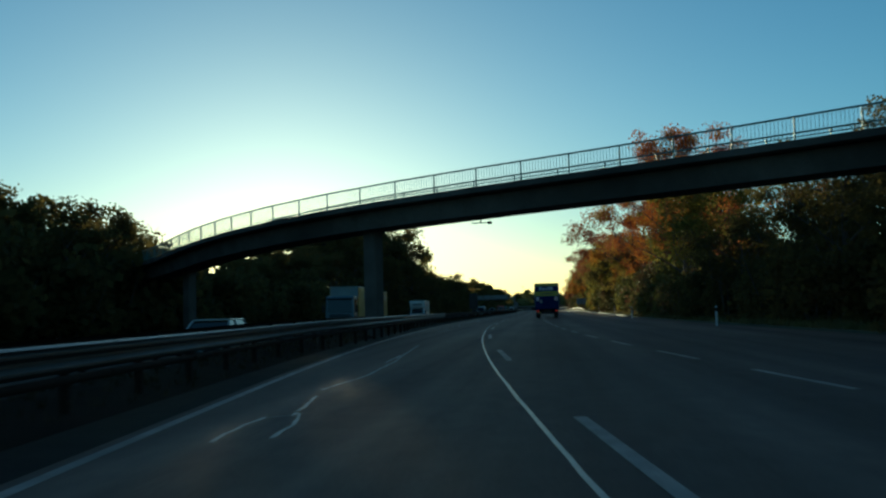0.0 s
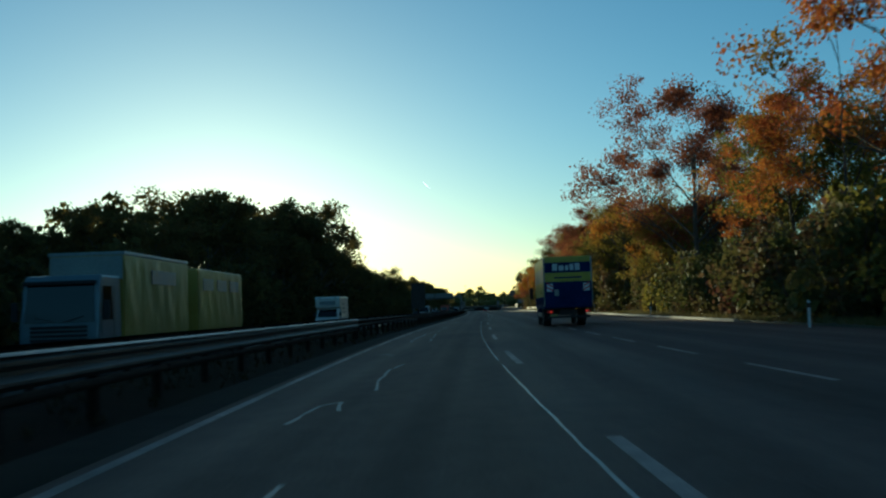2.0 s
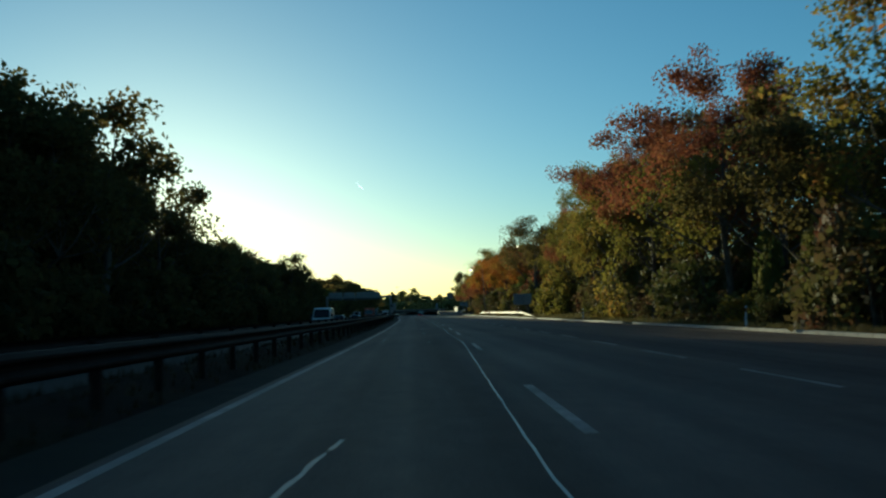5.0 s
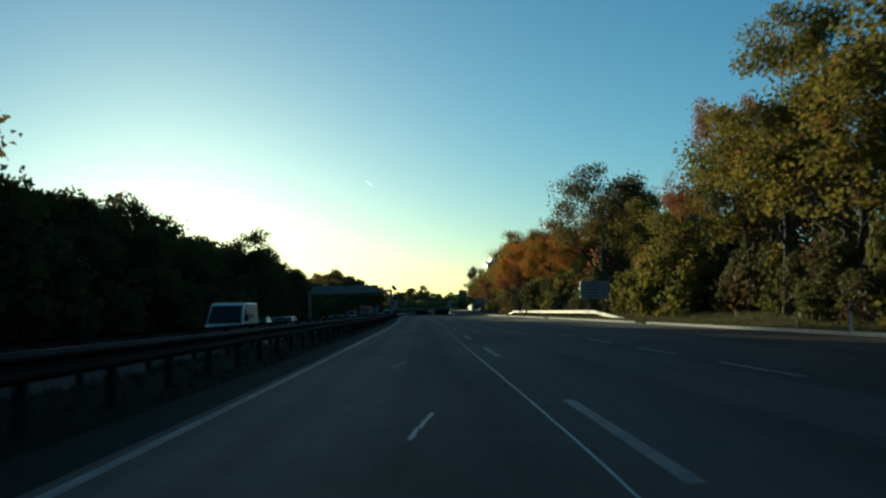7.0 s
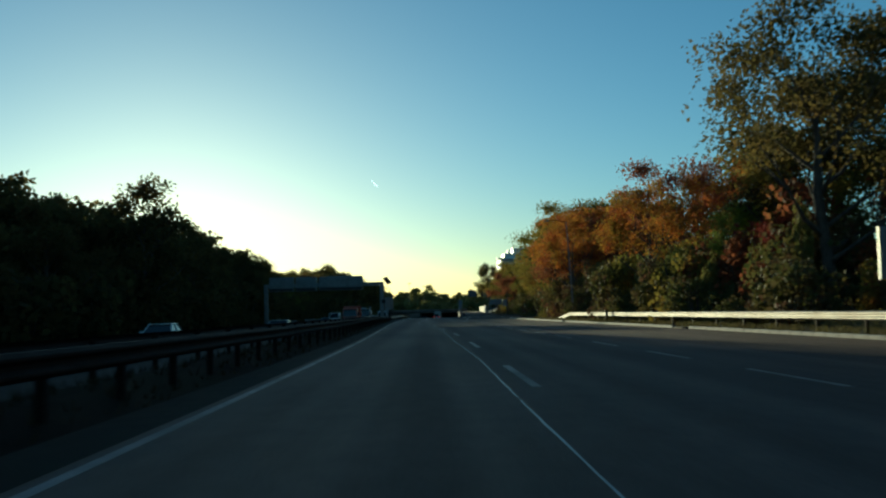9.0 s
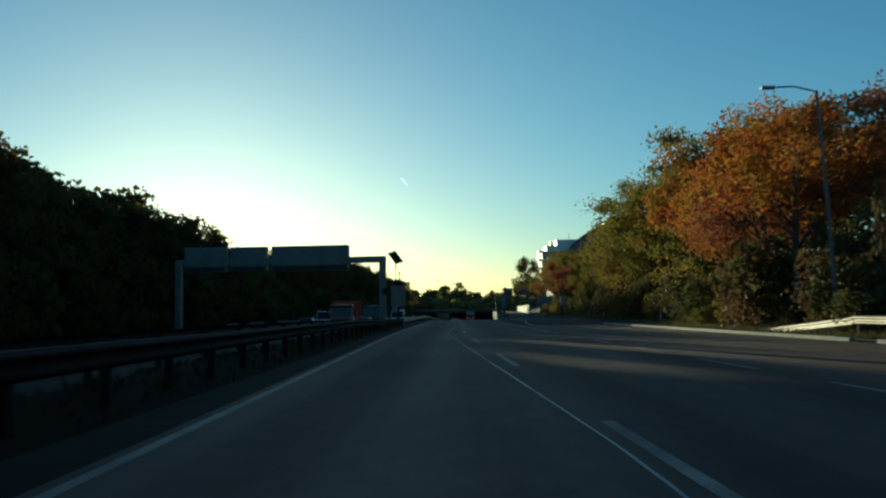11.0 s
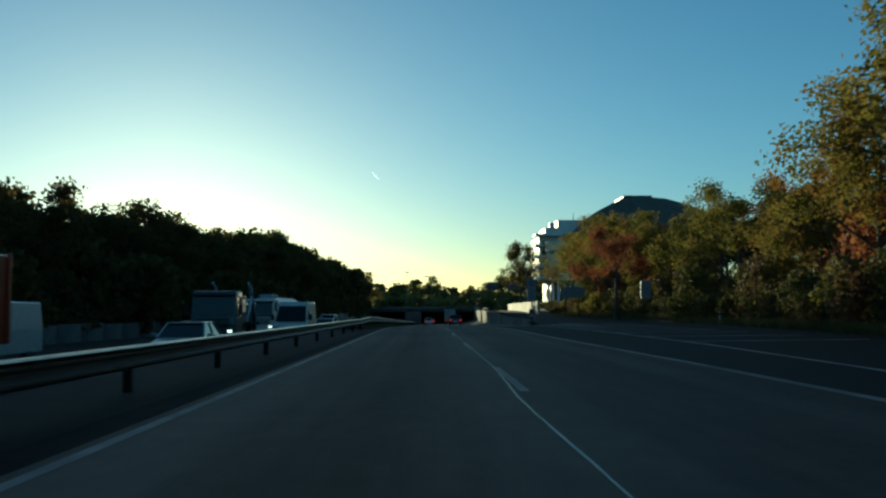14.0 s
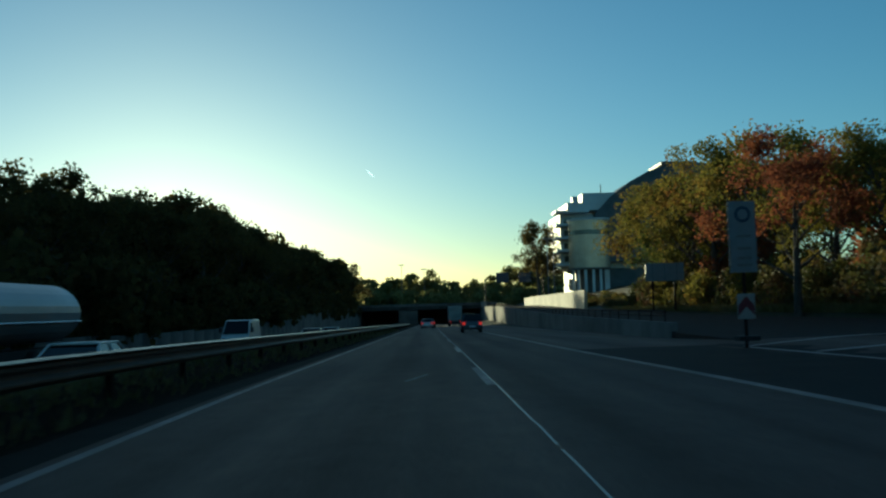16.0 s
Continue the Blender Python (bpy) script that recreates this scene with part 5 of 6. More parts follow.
def office():
    b = thing("office_building", pose(-0.52, 690.9, 0.14) @ Matrix.Scale(0.875, 4), "white office building with a round tower and a curved dark roof", "building")
    part("base", boxed(43, 78, 8.5, 34, 0, 12.2), ROOFGREY, b, "recessed dark ground floor")
    part("wing", boxed(38.5, 80, 8, 34, 12.21, 29.4), WHITEWALL, b)
    for k, z in enumerate((14.6, 18.6, 22.6, 26.4)):
        for i in range(12):
            x = 39.6 + i * 3.3
            w = part("window", boxed(x, x + 2.6, 7.93, 7.995, z, z + 1.7), WINDOW, b)
            part("sill", boxed(x - 0.05, x + 2.65, 7.85, 7.99, z - 0.12, z - 0.003), CONCRETE, w)
        for i in range(6):
            y = 10 + i * 3.8
            w = part("window", boxed(38.43, 38.495, y, y + 2.8, z, z + 1.7), WINDOW, b)
            part("sill", boxed(38.35, 38.49, y - 0.05, y + 2.85, z - 0.12, z - 0.003), CONCRETE, w)
    for z in (13.1, 17.4, 21.3, 25.3, 29.42):
        part("floor_band", boxed(36.6, 47, 3.0, 12, z, z + 0.75, 0.05), WHITEWALL, b)
    part("tower", ring(46.5, 3.5, 6.2, 12.25, 26.6), PALEPANEL, b, "rounded tower clad in polished pale panels")
    part("window_band", ring(46.5, 3.5, 6.24, 22.2, 23.6), WINDOW, b)
    part("tower_cornice", ring(46.5, 3.5, 6.5, 26.62, 27.2), WHITEWALL, b)
    part("tower_soffit", ring(46.5, 3.5, 6.5, 11.6, 12.22), CONCRETE, b)
    for a in range(200, 345, 24):
        x, y = 46.5 + 5.6 * math.cos(radians(a)), 3.5 + 5.6 * math.sin(radians(a))
        part("column", tube([(x, y, -2), (x, y, 11.6)], 0.45, 12), WHITEWALL, b)
    part("upper_storey", boxed(40.5, 60, 5, 26, 30.2, 32.6, 0.05), WHITEWALL, b)
    part("upper_storey", boxed(45.5, 62, 6, 26, 32.62, 35.6, 0.05), WHITEWALL, b)
    part("roof_box", boxed(42.4, 44.2, 6, 9, 32.62, 34.6, 0.03), WHITEWALL, b)
    part("roof_mast", tube([(52, 10, 35.6), (52, 10, 38.6)], 0.12, 6), RUSTDARK, b)
    vs, fs = [], []
    prof = [(49, 29), (54, 34.2), (60, 38.6), (66, 41.8), (72, 43.6), (79, 44.2), (86, 43.6), (94, 41.5), (103, 38)]
    for y in (4, 34):
        for x, z in prof:
            vs += [(x, y, z), (x, y, 14)]
    n = len(prof) * 2
    for i in range(len(prof) - 1):
        a = 2 * i
        fs += [(a, a + 2, a + 3, a + 1), (n + a, n + a + 2, n + a + 3, n + a + 1), (a, a + 2, n + a + 2, n + a)]
    fs += [(0, 1, n + 1, n), (n - 2, n - 1, 2 * n - 1, 2 * n - 2)]
    part("curved_roof", (vs, fs), ROOFGREY, b, "dark curved metal roof")
    part("roof_lantern", boxed(71, 82, 8, 26, 44.2, 45.2, 0.1), ROOFGREY, b)


office()
fargantry = thing("sign_gantry", pose(22, 760, 2), "far overhead gantry with dark sign boards over the crossing road", "gantry")
part("crossbeam", boxed(-6, 14, -0.2, 0.2, 8.2, 8.6), RUSTDARK, fargantry)
part("post", boxed(-6, -5.6, -0.2, 0.2, -4, 8.6), RUSTDARK, fargantry)
part("post", boxed(13.6, 14, -0.2, 0.2, -4, 8.6), RUSTDARK, fargantry)
for k in (-2.0, 5.5):
    part("sign_board", boxed(k, k + 4.2, -0.4, -0.22, 7.2, 10.6, 0.05), DARKPRINT, fargantry)

# pale noise barrier behind the opposite carriageway
barrier = thing("noise_barrier", Matrix.Identity(4), "low grey concrete barrier beyond the opposite carriageway", "barrier")
for i in range(52):
    y = 385 + i * 4.0
    p = at(y, -18.75)
    part("panel", boxed(-0.1, 0.1, -1.96, 1.96, -0.6, 1.05 + 0.04 * (i % 3), 0.02), CONCRETE, barrier, m=pose(p.x, p.y, road_z(y) * 0.6 + opp_z(y), 0, 0, heading(y)))

# ---- vehicles ----
def wheel(parent, x, y, r, w, rim_mat=CHROME):
    s = 1 if x > 0 else -1
    t = part("wheel", tube([(x - w / 2, y, r), (x - w / 2 + 0.03, y, r), (x + w / 2 - 0.03, y, r), (x + w / 2, y, r)], [r * 0.86, r, r, r * 0.86], 22), BLACK, parent, smooth_faces=False)
    f = x + s * (w / 2 - 0.005)
    part("rim", tube([(f - 0.02 * s, y, r), (f, y, r), (f + 0.012 * s, y, r)], [r * 0.66, r * 0.66, r * 0.3], 16), rim_mat, t)
    return t


def extrude(profile, half, z_belt=None, lean=0.0, bevel=0.04):
    """A side profile of (y, z) made as wide as 2 * half, leaning in above z_belt; edges bevelled."""
    bm = bmesh.new()
    rows_ = []
    for s in (-1, 1):
        rows_.append([bm.verts.new((s * (half - (lean * max(0, z - z_belt) if z_belt is not None else 0)), y, z)) for y, z in profile])
    n = len(profile)
    bm.faces.new(rows_[0])
    bm.faces.new(list(reversed(rows_[1])))
    for i in range(n):
        j = (i + 1) % n
        bm.faces.new((rows_[0][j], rows_[0][i], rows_[1][i], rows_[1][j]))
    bmesh.ops.recalc_face_normals(bm, faces=bm.faces)
    if bevel:
        bmesh.ops.bevel(bm, geom=list(bm.edges), offset=bevel, segments=2, affect="EDGES", profile=0.6)
    return bm


def frustum(x0, y0, y1, z0, x1, y2, y3, z1):
    """A glass house: half width x0 and y0..y1 at z0, half width x1 and y2..y3 at z1."""
    v = [(-x0, y0, z0), (x0, y0, z0), (x0, y1, z0), (-x0, y1, z0), (-x1, y2, z1), (x1, y2, z1), (x1, y3, z1), (-x1, y3, z1)]
    return v, [(0, 1, 5, 4), (1, 2, 6, 5), (2, 3, 7, 6), (3, 0, 4, 7), (4, 5, 6, 7)]


def car(m, paint, label, estate=False, lit_rear=False, lit_front=False, tall=0.0, group="cars"):
    """A car, its front towards -y."""
    t = thing("car", m, label, "car", group)
    L, W = 4.4, 0.88
    h = tall
    prof = [(-2.15, 0.28), (-2.2, 0.55), (-2.12, 0.72), (-1.15, 0.92 + h * .5), (1.6, 0.98 + h * .5), (2.12, 0.95 + h * .4), (2.2, 0.6), (2.12, 0.28)]
    part("body", extrude(prof, W, 0.6, 0.12, 0.06), paint, t, smooth_faces=False)
    y3, y2 = (1.75, 2.05) if estate else (1.05, 1.75)
    part("glasshouse", frustum(W - 0.06, -1.2, y2, 0.9 + h * .5, W - 0.24, -0.35, y3, 1.40 + h), GLASS, t)
    bm = boxed(-(W - 0.23), W - 0.23, -0.42, y3 + 0.06, 1.395 + h, 1.455 + h, 0.025)
    part("roof", bm, paint, t)
    for s in (-1, 1):
        for a, b_ in (((-1.17, 0.92), (-0.38, 1.42)), ((0.35, 0.95), (0.35, 1.42)), ((y2 - 0.02, 0.95), (y3, 1.42))):
            part("pillar", tube([(s * (W - 0.055), a[0], a[1] + h * .5), (s * (W - 0.235), b_[0], b_[1] + h)], 0.035, 5), paint, t)
        part("headlamp", boxed(s * 0.66 - 0.16, s * 0.66 + 0.16, -2.2, -2.08, 0.58, 0.74, 0.03), HEADLIT if lit_front else HEADLAMP, t)
        part("tail_lamp", boxed(s * 0.70 - 0.13, s * 0.70 + 0.13, 2.08, 2.2, 0.68, 0.92, 0.03), REDLIT if lit_rear else REDLAMP, t)
        mir = part("mirror", boxed(s * 0.98 - 0.1, s * 0.98 + 0.1, -0.95, -0.83, 0.93 + h * .4, 1.06 + h * .4, 0.03), paint, t)
        for y in (-1.35, 1.35):
            wheel(t, s * (W - 0.1), y, 0.31, 0.2)
    part("bumper", boxed(-0.8, 0.8, 2.12, 2.25, 0.34, 0.52, 0.04), paint, t)
    part("bumper", boxed(-0.8, 0.8, -2.26, -2.12, 0.3, 0.5, 0.04), BLACK, t)
    part("grille", boxed(-0.4, 0.4, -2.215, -2.19, 0.52, 0.64, 0.005), BLACK, t)
    part("plate", boxed(-0.26, 0.26, 2.25, 2.26, 0.5, 0.61), SIGNWHITE, t)
    part("plate", boxed(-0.26, 0.26, -2.27, -2.26, 0.36, 0.47), SIGNWHITE, t)
    return t


def van(m, paint, label, length=5.4, height=2.35, stripe=None):
    """A panel van, its front towards -y at y = 0."""
    t = thing("van", m, label, "van", "vans")
    W = 0.97
    prof = [(0.02, 0.3), (-0.05, 0.75), (0.12, 0.98), (0.75, 1.22), (1.55, 2.12), (1.9, height), (length - 0.05, height), (length, 1.2), (length, 0.3)]
    part("body", extrude(prof, W, 1.2, 0.08, 0.07), paint, t)
    v = [(-W + 0.1, 0.72, 1.26), (W - 0.1, 0.72, 1.26), (W - 0.19, 1.5, 2.12), (-W + 0.19, 1.5, 2.12)]
    part("windscreen", ([(x, y - 0.03, z + 0.03) for x, y, z in v] + [(x, y + 0.05, z - 0.05) for x, y, z in v], [(0, 1, 2, 3), (4, 5, 6, 7), (0, 1, 5, 4), (1, 2, 6, 5), (2, 3, 7, 6), (3, 0, 4, 7)]), GLASS, t)
    for s in (-1, 1):
        x0 = s * (W + 0.004)
        part("side_window", ([(x0 - s * 0.01, 1.0, 1.32), (x0 - s * 0.01, 1.95, 1.32), (x0 - s * 0.06, 1.95, 1.95), (x0 - s * 0.06, 1.6, 1.95)], [(0, 1, 2, 3)]), GLASS, t)
        part("headlamp", boxed(s * 0.72 - 0.17, s * 0.72 + 0.17, -0.06, 0.2, 0.78, 1.0, 0.04), HEADLAMP, t)
        part("mirror", boxed(s * 1.12 - 0.1, s * 1.12 + 0.1, 0.85, 0.97, 1.32, 1.66, 0.03), BLACK, t)
        part("tail_lamp", boxed(s * 0.88 - 0.06, s * 0.88 + 0.06, length - 0.04, length + 0.02, 0.9, 1.4, 0.01), REDLAMP, t)
        for y in (0.95, length - 1.25):
            wheel(t, s * (W - 0.12), y, 0.34, 0.22)
        if stripe:
            part("side_graphic", boxed(s * (W - 0.09) - 0.012 + s * 0.06, s * (W - 0.09) + 0.012 + s * 0.06, 2.6, 4.2, 1.1, 1.7), stripe, t)
    part("grille", boxed(-0.5, 0.5, -0.07, 0.0, 0.66, 0.86, 0.02), BLACK, t)
    part("bumper", boxed(-0.95, 0.95, -0.12, 0.15, 0.3, 0.56, 0.05), BLACK, t)
    part("plate", boxed(-0.26, 0.26, -0.135, -0.12, 0.4, 0.51), SIGNWHITE, t)
    return t


def cab(t, paint, width=2.4, top=2.9, depth=1.9, lit=False, visor=True):
    """A lorry's cab under the thing t, its front at y = 0."""
    w = width / 2
    c = part("cab", extrude([(0.06, 0.55), (0.0, 1.1), (0.04, 1.5), (0.22, top - 0.25), (0.4, top), (depth, top), (depth, 0.55)], w, 1.6, 0.03, 0.08), paint, t)
    v = [(-w + 0.14, 0.03, 1.55), (w - 0.14, 0.03, 1.55), (w - 0.2, 0.2, top - 0.3), (-w + 0.2, 0.2, top - 0.3)]
    part("windscreen", ([(x, y - 0.02, z) for x, y, z in v] + [(x, y + 0.06, z) for x, y, z in v], [(0, 1, 2, 3), (4, 5, 6, 7), (0, 1, 5, 4), (1, 2, 6, 5), (2, 3, 7, 6), (3, 0, 4, 7)]), GLASS, c)
    for s in (-1, 1):
        x0 = s * (w + 0.003)
        part("side_window", ([(x0, 0.3, 1.6), (x0, 1.2, 1.6), (x0 - s * 0.03, 1.2, top - 0.35), (x0 - s * 0.03, 0.45, top - 0.35)], [(0, 1, 2, 3)]), GLASS, c)
        part("door_seam", boxed(x0 - 0.004, x0 + 0.004, 0.24, 0.262, 0.72, 1.58), BLACK, c)
        part("door_seam", boxed(x0 - 0.004, x0 + 0.004, 1.28, 1.302, 0.72, top - 0.35), BLACK, c)
        part("step", boxed(s * (w - 0.06) - 0.08, s * (w - 0.06) + 0.08, 0.35, 1.15, 0.4, 0.47, 0.01), BLACK, c)
        part("wiper", tube([(s * 0.15, -0.012, 1.56), (s * 0.75, 0.03, 1.72)], 0.014, 5), BLACK, c)
        part("mirror", boxed(s * (w + 0.2) - 0.1, s * (w + 0.2) + 0.1, 0.1, 0.22, 1.6, 2.2, 0.03), BLACK, c)
        part("headlamp", boxed(s * (w - 0.32) - 0.13, s * (w - 0.32) + 0.13, -0.02, 0.08, 0.69, 0.83, 0.03), HEADLIT if lit else HEADLAMP, c)
    for k in range(4):
        part("grille_bar", boxed(-w + 0.35, w - 0.35, -0.03, 0.06, 0.98 + 0.13 * k, 1.06 + 0.13 * k, 0.01), BLACK, c)
    part("bumper", boxed(-w, w, -0.06, 0.25, 0.38, 0.62, 0.05), paint, c)
    part("plate", boxed(-0.26, 0.26, -0.075, -0.06, 0.44, 0.55), SIGNWHITE, c)
    if visor:
        part("sun_visor", boxed(-w + 0.12, w - 0.12, 0.0, 0.3, top - 0.3, top - 0.18, 0.02), BLACK, c)
    return c


FADED = noise_mat("faded print", (0.20, 0.19, 0.06), (0.27, 0.25, 0.08), 0.6, 2, 14, 0.1)
OCHRE = noise_mat("ochre tarpaulin", (0.32, 0.23, 0.035), (0.44, 0.33, 0.065), 0.4, 0.8, 14, 0.3, stain=(0.27, 0.21, 0.07))
YELLOW = noise_mat("yellow tarpaulin", (0.32, 0.27, 0.02), (0.46, 0.40, 0.04), 0.34, 0.9, 14, 0.3, stain=(0.28, 0.25, 0.05))
TARPBLUE = noise_mat("blue tarpaulin", (0.008, 0.015, 0.065), (0.016, 0.03, 0.115), 0.75, 0.9, 14, 0.3, spec=0.05)
TARPLIGHT = noise_mat("sun-faded tarpaulin", (0.20, 0.205, 0.19), (0.32, 0.325, 0.30), 0.3, 0.9, 14, 0.3, stain=(0.15, 0.18, 0.23))
LETTER = plain("white lettering shapes", (0.6, 0.62, 0.64), 0.5)
WHITEPAINT = plain("white vehicle paint", (0.72, 0.68, 0.62), 0.35, 0.0, 0.4)
SILVER = plain("silver vehicle paint", (0.40, 0.385, 0.365), 0.3, 0.4, 0.4)
DARKPAINT = plain("dark vehicle paint", (0.025, 0.03, 0.04), 0.3, 0.2, 0.6)
GREYBLUE = plain("grey-blue cab paint", (0.045, 0.075, 0.08), 0.4, 0.0, 0.4)
ORANGE = plain("orange vehicle paint", (0.36, 0.055, 0.022), 0.3, 0.0, 0.5)
BLUECAB = plain("pale blue cab paint", (0.14, 0.17, 0.20), 0.35, 0.0, 0.4)
CHASSIS = plain("chassis grime", (0.03, 0.03, 0.032), 0.8)


def tarp_side(s, w, y0, y1, z0, z1, seed, lo=None, hi=None):
    """(verts, faces) of a rippled tarpaulin side at x = s * w, held flat at the heights lo and hi."""
    lo, hi = lo or z0, hi or z1
    ny, nz = 110, 12
    vs, fs = [], []
    for i in range(ny + 1):
        for j in range(nz + 1):
            y, z = y0 + (y1 - y0) * i / ny, z0 + (z1 - z0) * j / nz
            e = min(1, 2.6 * min(z - lo, hi - z) + 0.15)
            d = 0.034 * e * (0.9 * noise.noise((y * 1.3 + z * 0.5, z * 0.35, seed)) + 0.25 * math.sin(y * 4.8 + 2 * noise.noise((y, z, seed))) + 0.7 * abs(noise.noise((y * 3.2 - z * 1.4, z * 1.1, seed + 3))) + 0.55 * abs(noise.noise((y * 8.5 + z * 1.2, z * 0.9, seed + 5))))
            vs.append((s * (w + d), y, z))
    for i in range(ny):
        for j in range(nz):
            a = i * (nz + 1) + j
            fs.append((a, a + 1, a + nz + 2, a + nz + 1))
    return vs, fs


def box_lorry():
    """The blue and yellow lorry ahead in the exit lane: rear at y = 0, front towards +y."""
    p = at(101.0, 8.12)
    t = thing("lorry", pose(p.x, p.y, 0, 0, 0, heading(104)), "blue and yellow box lorry with a rippled tarpaulin body", "lorry")
    W, L, zb, zt = 1.25, 8.2, 1.08, 3.62
    part("frame", boxed(-0.45, 0.45, 0.2, 9.6, 0.62, 0.92), CHASSIS, t)
    part("floor", boxed(-W, W, 0, L, 0.95, 1.1, 0.01), TARPBLUE, t)
    for s in (-1, 1):
        part("drop_side", boxed(s * W - 0.03, s * W + 0.03, 0.06, L, 1.1, 1.58, 0.01), TARPBLUE, t)
        for k in range(5):
            part("side_latch", boxed(s * (W + 0.045) - 0.015, s * (W + 0.045) + 0.015, 0.3 + k * 1.8, 0.38 + k * 1.8, 1.15, 1.5, 0.004), RUSTDARK, t)
        tp = part("tarpaulin", tarp_side(s, W - 0.01, 0.05, L, 1.58, 2.35, 1 + s, 1.58, zt), YELLOW, t, smooth_faces=True)
        part("tarpaulin", tarp_side(s, W - 0.01, 0.05, L, 2.35, 3.1, 1 + s, 1.58, zt), TARPBLUE if s > 0 else TARPLIGHT, t, smooth_faces=True)
        part("tarpaulin", tarp_side(s, W - 0.01, 0.05, L, 3.1, zt, 1 + s, 1.58, zt), YELLOW, t, smooth_faces=True)
        part("corner_post", boxed(s * (W - 0.02) - 0.04, s * (W - 0.02) + 0.04, -0.05, 0.06, 1.1, zt, 0.015), TARPLIGHT, t)
        part("print_bar", boxed(s * (W + 0.03) - 0.004, s * (W + 0.03) + 0.004, 1.2, 3.0, 1.76, 1.84), FADED, t)
    part("roof", boxed(-W, W, -0.02, L, zt, zt + 0.05, 0.02), YELLOW, t)
    part("front_wall", boxed(-W, W, L, L + 0.05, 0.95, zt), TARPBLUE, t)
    part("rear_wall", boxed(-W + 0.06, W - 0.06, 0.0, 0.05, 1.9, zt), TARPBLUE, t)
    part("rear_band", boxed(-W + 0.05, W - 0.05, -0.03, -0.004, 3.36, zt + 0.02, 0.01), YELLOW, t)
    part("rear_band", boxed(-W + 0.05, W - 0.05, -0.03, -0.004, 2.35, 2.82, 0.01), YELLOW, t)
    part("rear_band", boxed(-W + 0.05, W - 0.05, -0.025, -0.004, 2.823, 3.357, 0.01), TARPBLUE, t)
    x = -0.78
    for w_, h_ in ((0.26, 0.36), (0.26, 0.26), (0.17, 0.26), (0.2, 0.34), (0.25, 0.36)):
        bm = boxed(x, x + w_, -0.045, -0.028, 2.93, 2.93 + h_, 0.006)
        part("emblem_shape", bm, LETTER, t)
        x += w_ + 0.07
    part("print_bar", boxed(-0.7, 0.72, -0.037, -0.029, 2.52, 2.6), TARPBLUE, t)
    lift = part("tail_lift", boxed(-W + 0.03, W - 0.03, -0.1, -0.03, 1.0, 2.33, 0.02), TARPBLUE, t)
    for s in (-1, 1):
        wb = part("warning_board", boxed(s * 0.95 - 0.16, s * 0.95 + 0.16, -0.115, -0.1, 1.85, 2.25), SIGNWHITE, lift)
        for k in range(2):
            z = 1.86 + k * 0.2 - 0.085 * (s - 1)
            part("stripe", ([(s * 0.95 - 0.155, -0.118, z), (s * 0.95 + 0.155, -0.118, z + 0.17 * s), (s * 0.95 + 0.155, -0.118, z + 0.17 * s + 0.08), (s * 0.95 - 0.155, -0.118, z + 0.08)], [(0, 1, 2, 3)]), SIGNRED, wb)
        part("tail_lamp", boxed(s * 0.98 - 0.15, s * 0.98 + 0.15, -0.06, 0.05, 0.72, 0.86, 0.02), REDLAMP, t)
        part("brake_lamp", boxed(s * 0.93 - 0.05, s * 0.93 + 0.05, -0.072, -0.058, 0.75, 0.83), REDLIT, t)
        part("mudguard", tube([(s * 1.05, 2.72, 0.55), (s * 1.05, 2.86, 0.9), (s * 1.05, 3.35, 1.03), (s * 1.05, 3.84, 0.9), (s * 1.05, 3.98, 0.55)], 0.14, 6), CHASSIS, t)
        part("side_guard", boxed(s * 1.15 - 0.03, s * 1.15 + 0.03, 4.3, 7.9, 0.5, 0.74, 0.01), SIGNBACK, t)
        wheel(t, s * 0.95, 3.35, 0.46, 0.44, CHASSIS)
        part("mud_flap", boxed(s * 0.95 - 0.22, s * 0.95 + 0.22, 2.66, 2.68, 0.3, 0.9), BLACK, t)
        wheel(t, s * 1.0, 8.75, 0.46, 0.26, CHASSIS)
    part("underrun_bar", boxed(-1.1, 1.1, -0.02, 0.1, 0.46, 0.58, 0.02), CHASSIS, t)
    part("plate", boxed(-1.0, -0.6, -0.09, -0.075, 0.55, 0.66, 0.004), FADED, t)
    part("note", boxed(-0.72, -0.5, -0.112, -0.1, 1.62, 1.95), TARPLIGHT, lift)
    c = part("cab", extrude([(8.35, 0.55), (8.35, 2.7), (9.6, 2.7), (9.95, 2.3), (10.15, 1.45), (10.15, 0.5)], 1.12, 1.6, 0.04, 0.08), TARPBLUE, t)
    for s in (-1, 1):
        part("mirror", boxed(s * 1.42 - 0.11, s * 1.42 + 0.11, 9.85, 9.98, 1.55, 2.25, 0.03), BLACK, c)
        x0 = s * 1.124
        part("side_window", ([(x0, 8.9, 1.65), (x0, 9.85, 1.65), (x0 - s * 0.02, 9.6, 2.35), (x0 - s * 0.02, 8.9, 2.35)], [(0, 1, 2, 3)]), GLASS, c)


box_lorry()


def placed(y, u, back=True):
    p = at(y, u)
    return pose(p.x, p.y, road_z(y) + (opp_z(y) if u < -4 else 0), 0, 0, heading(y) + (0 if back else 180))


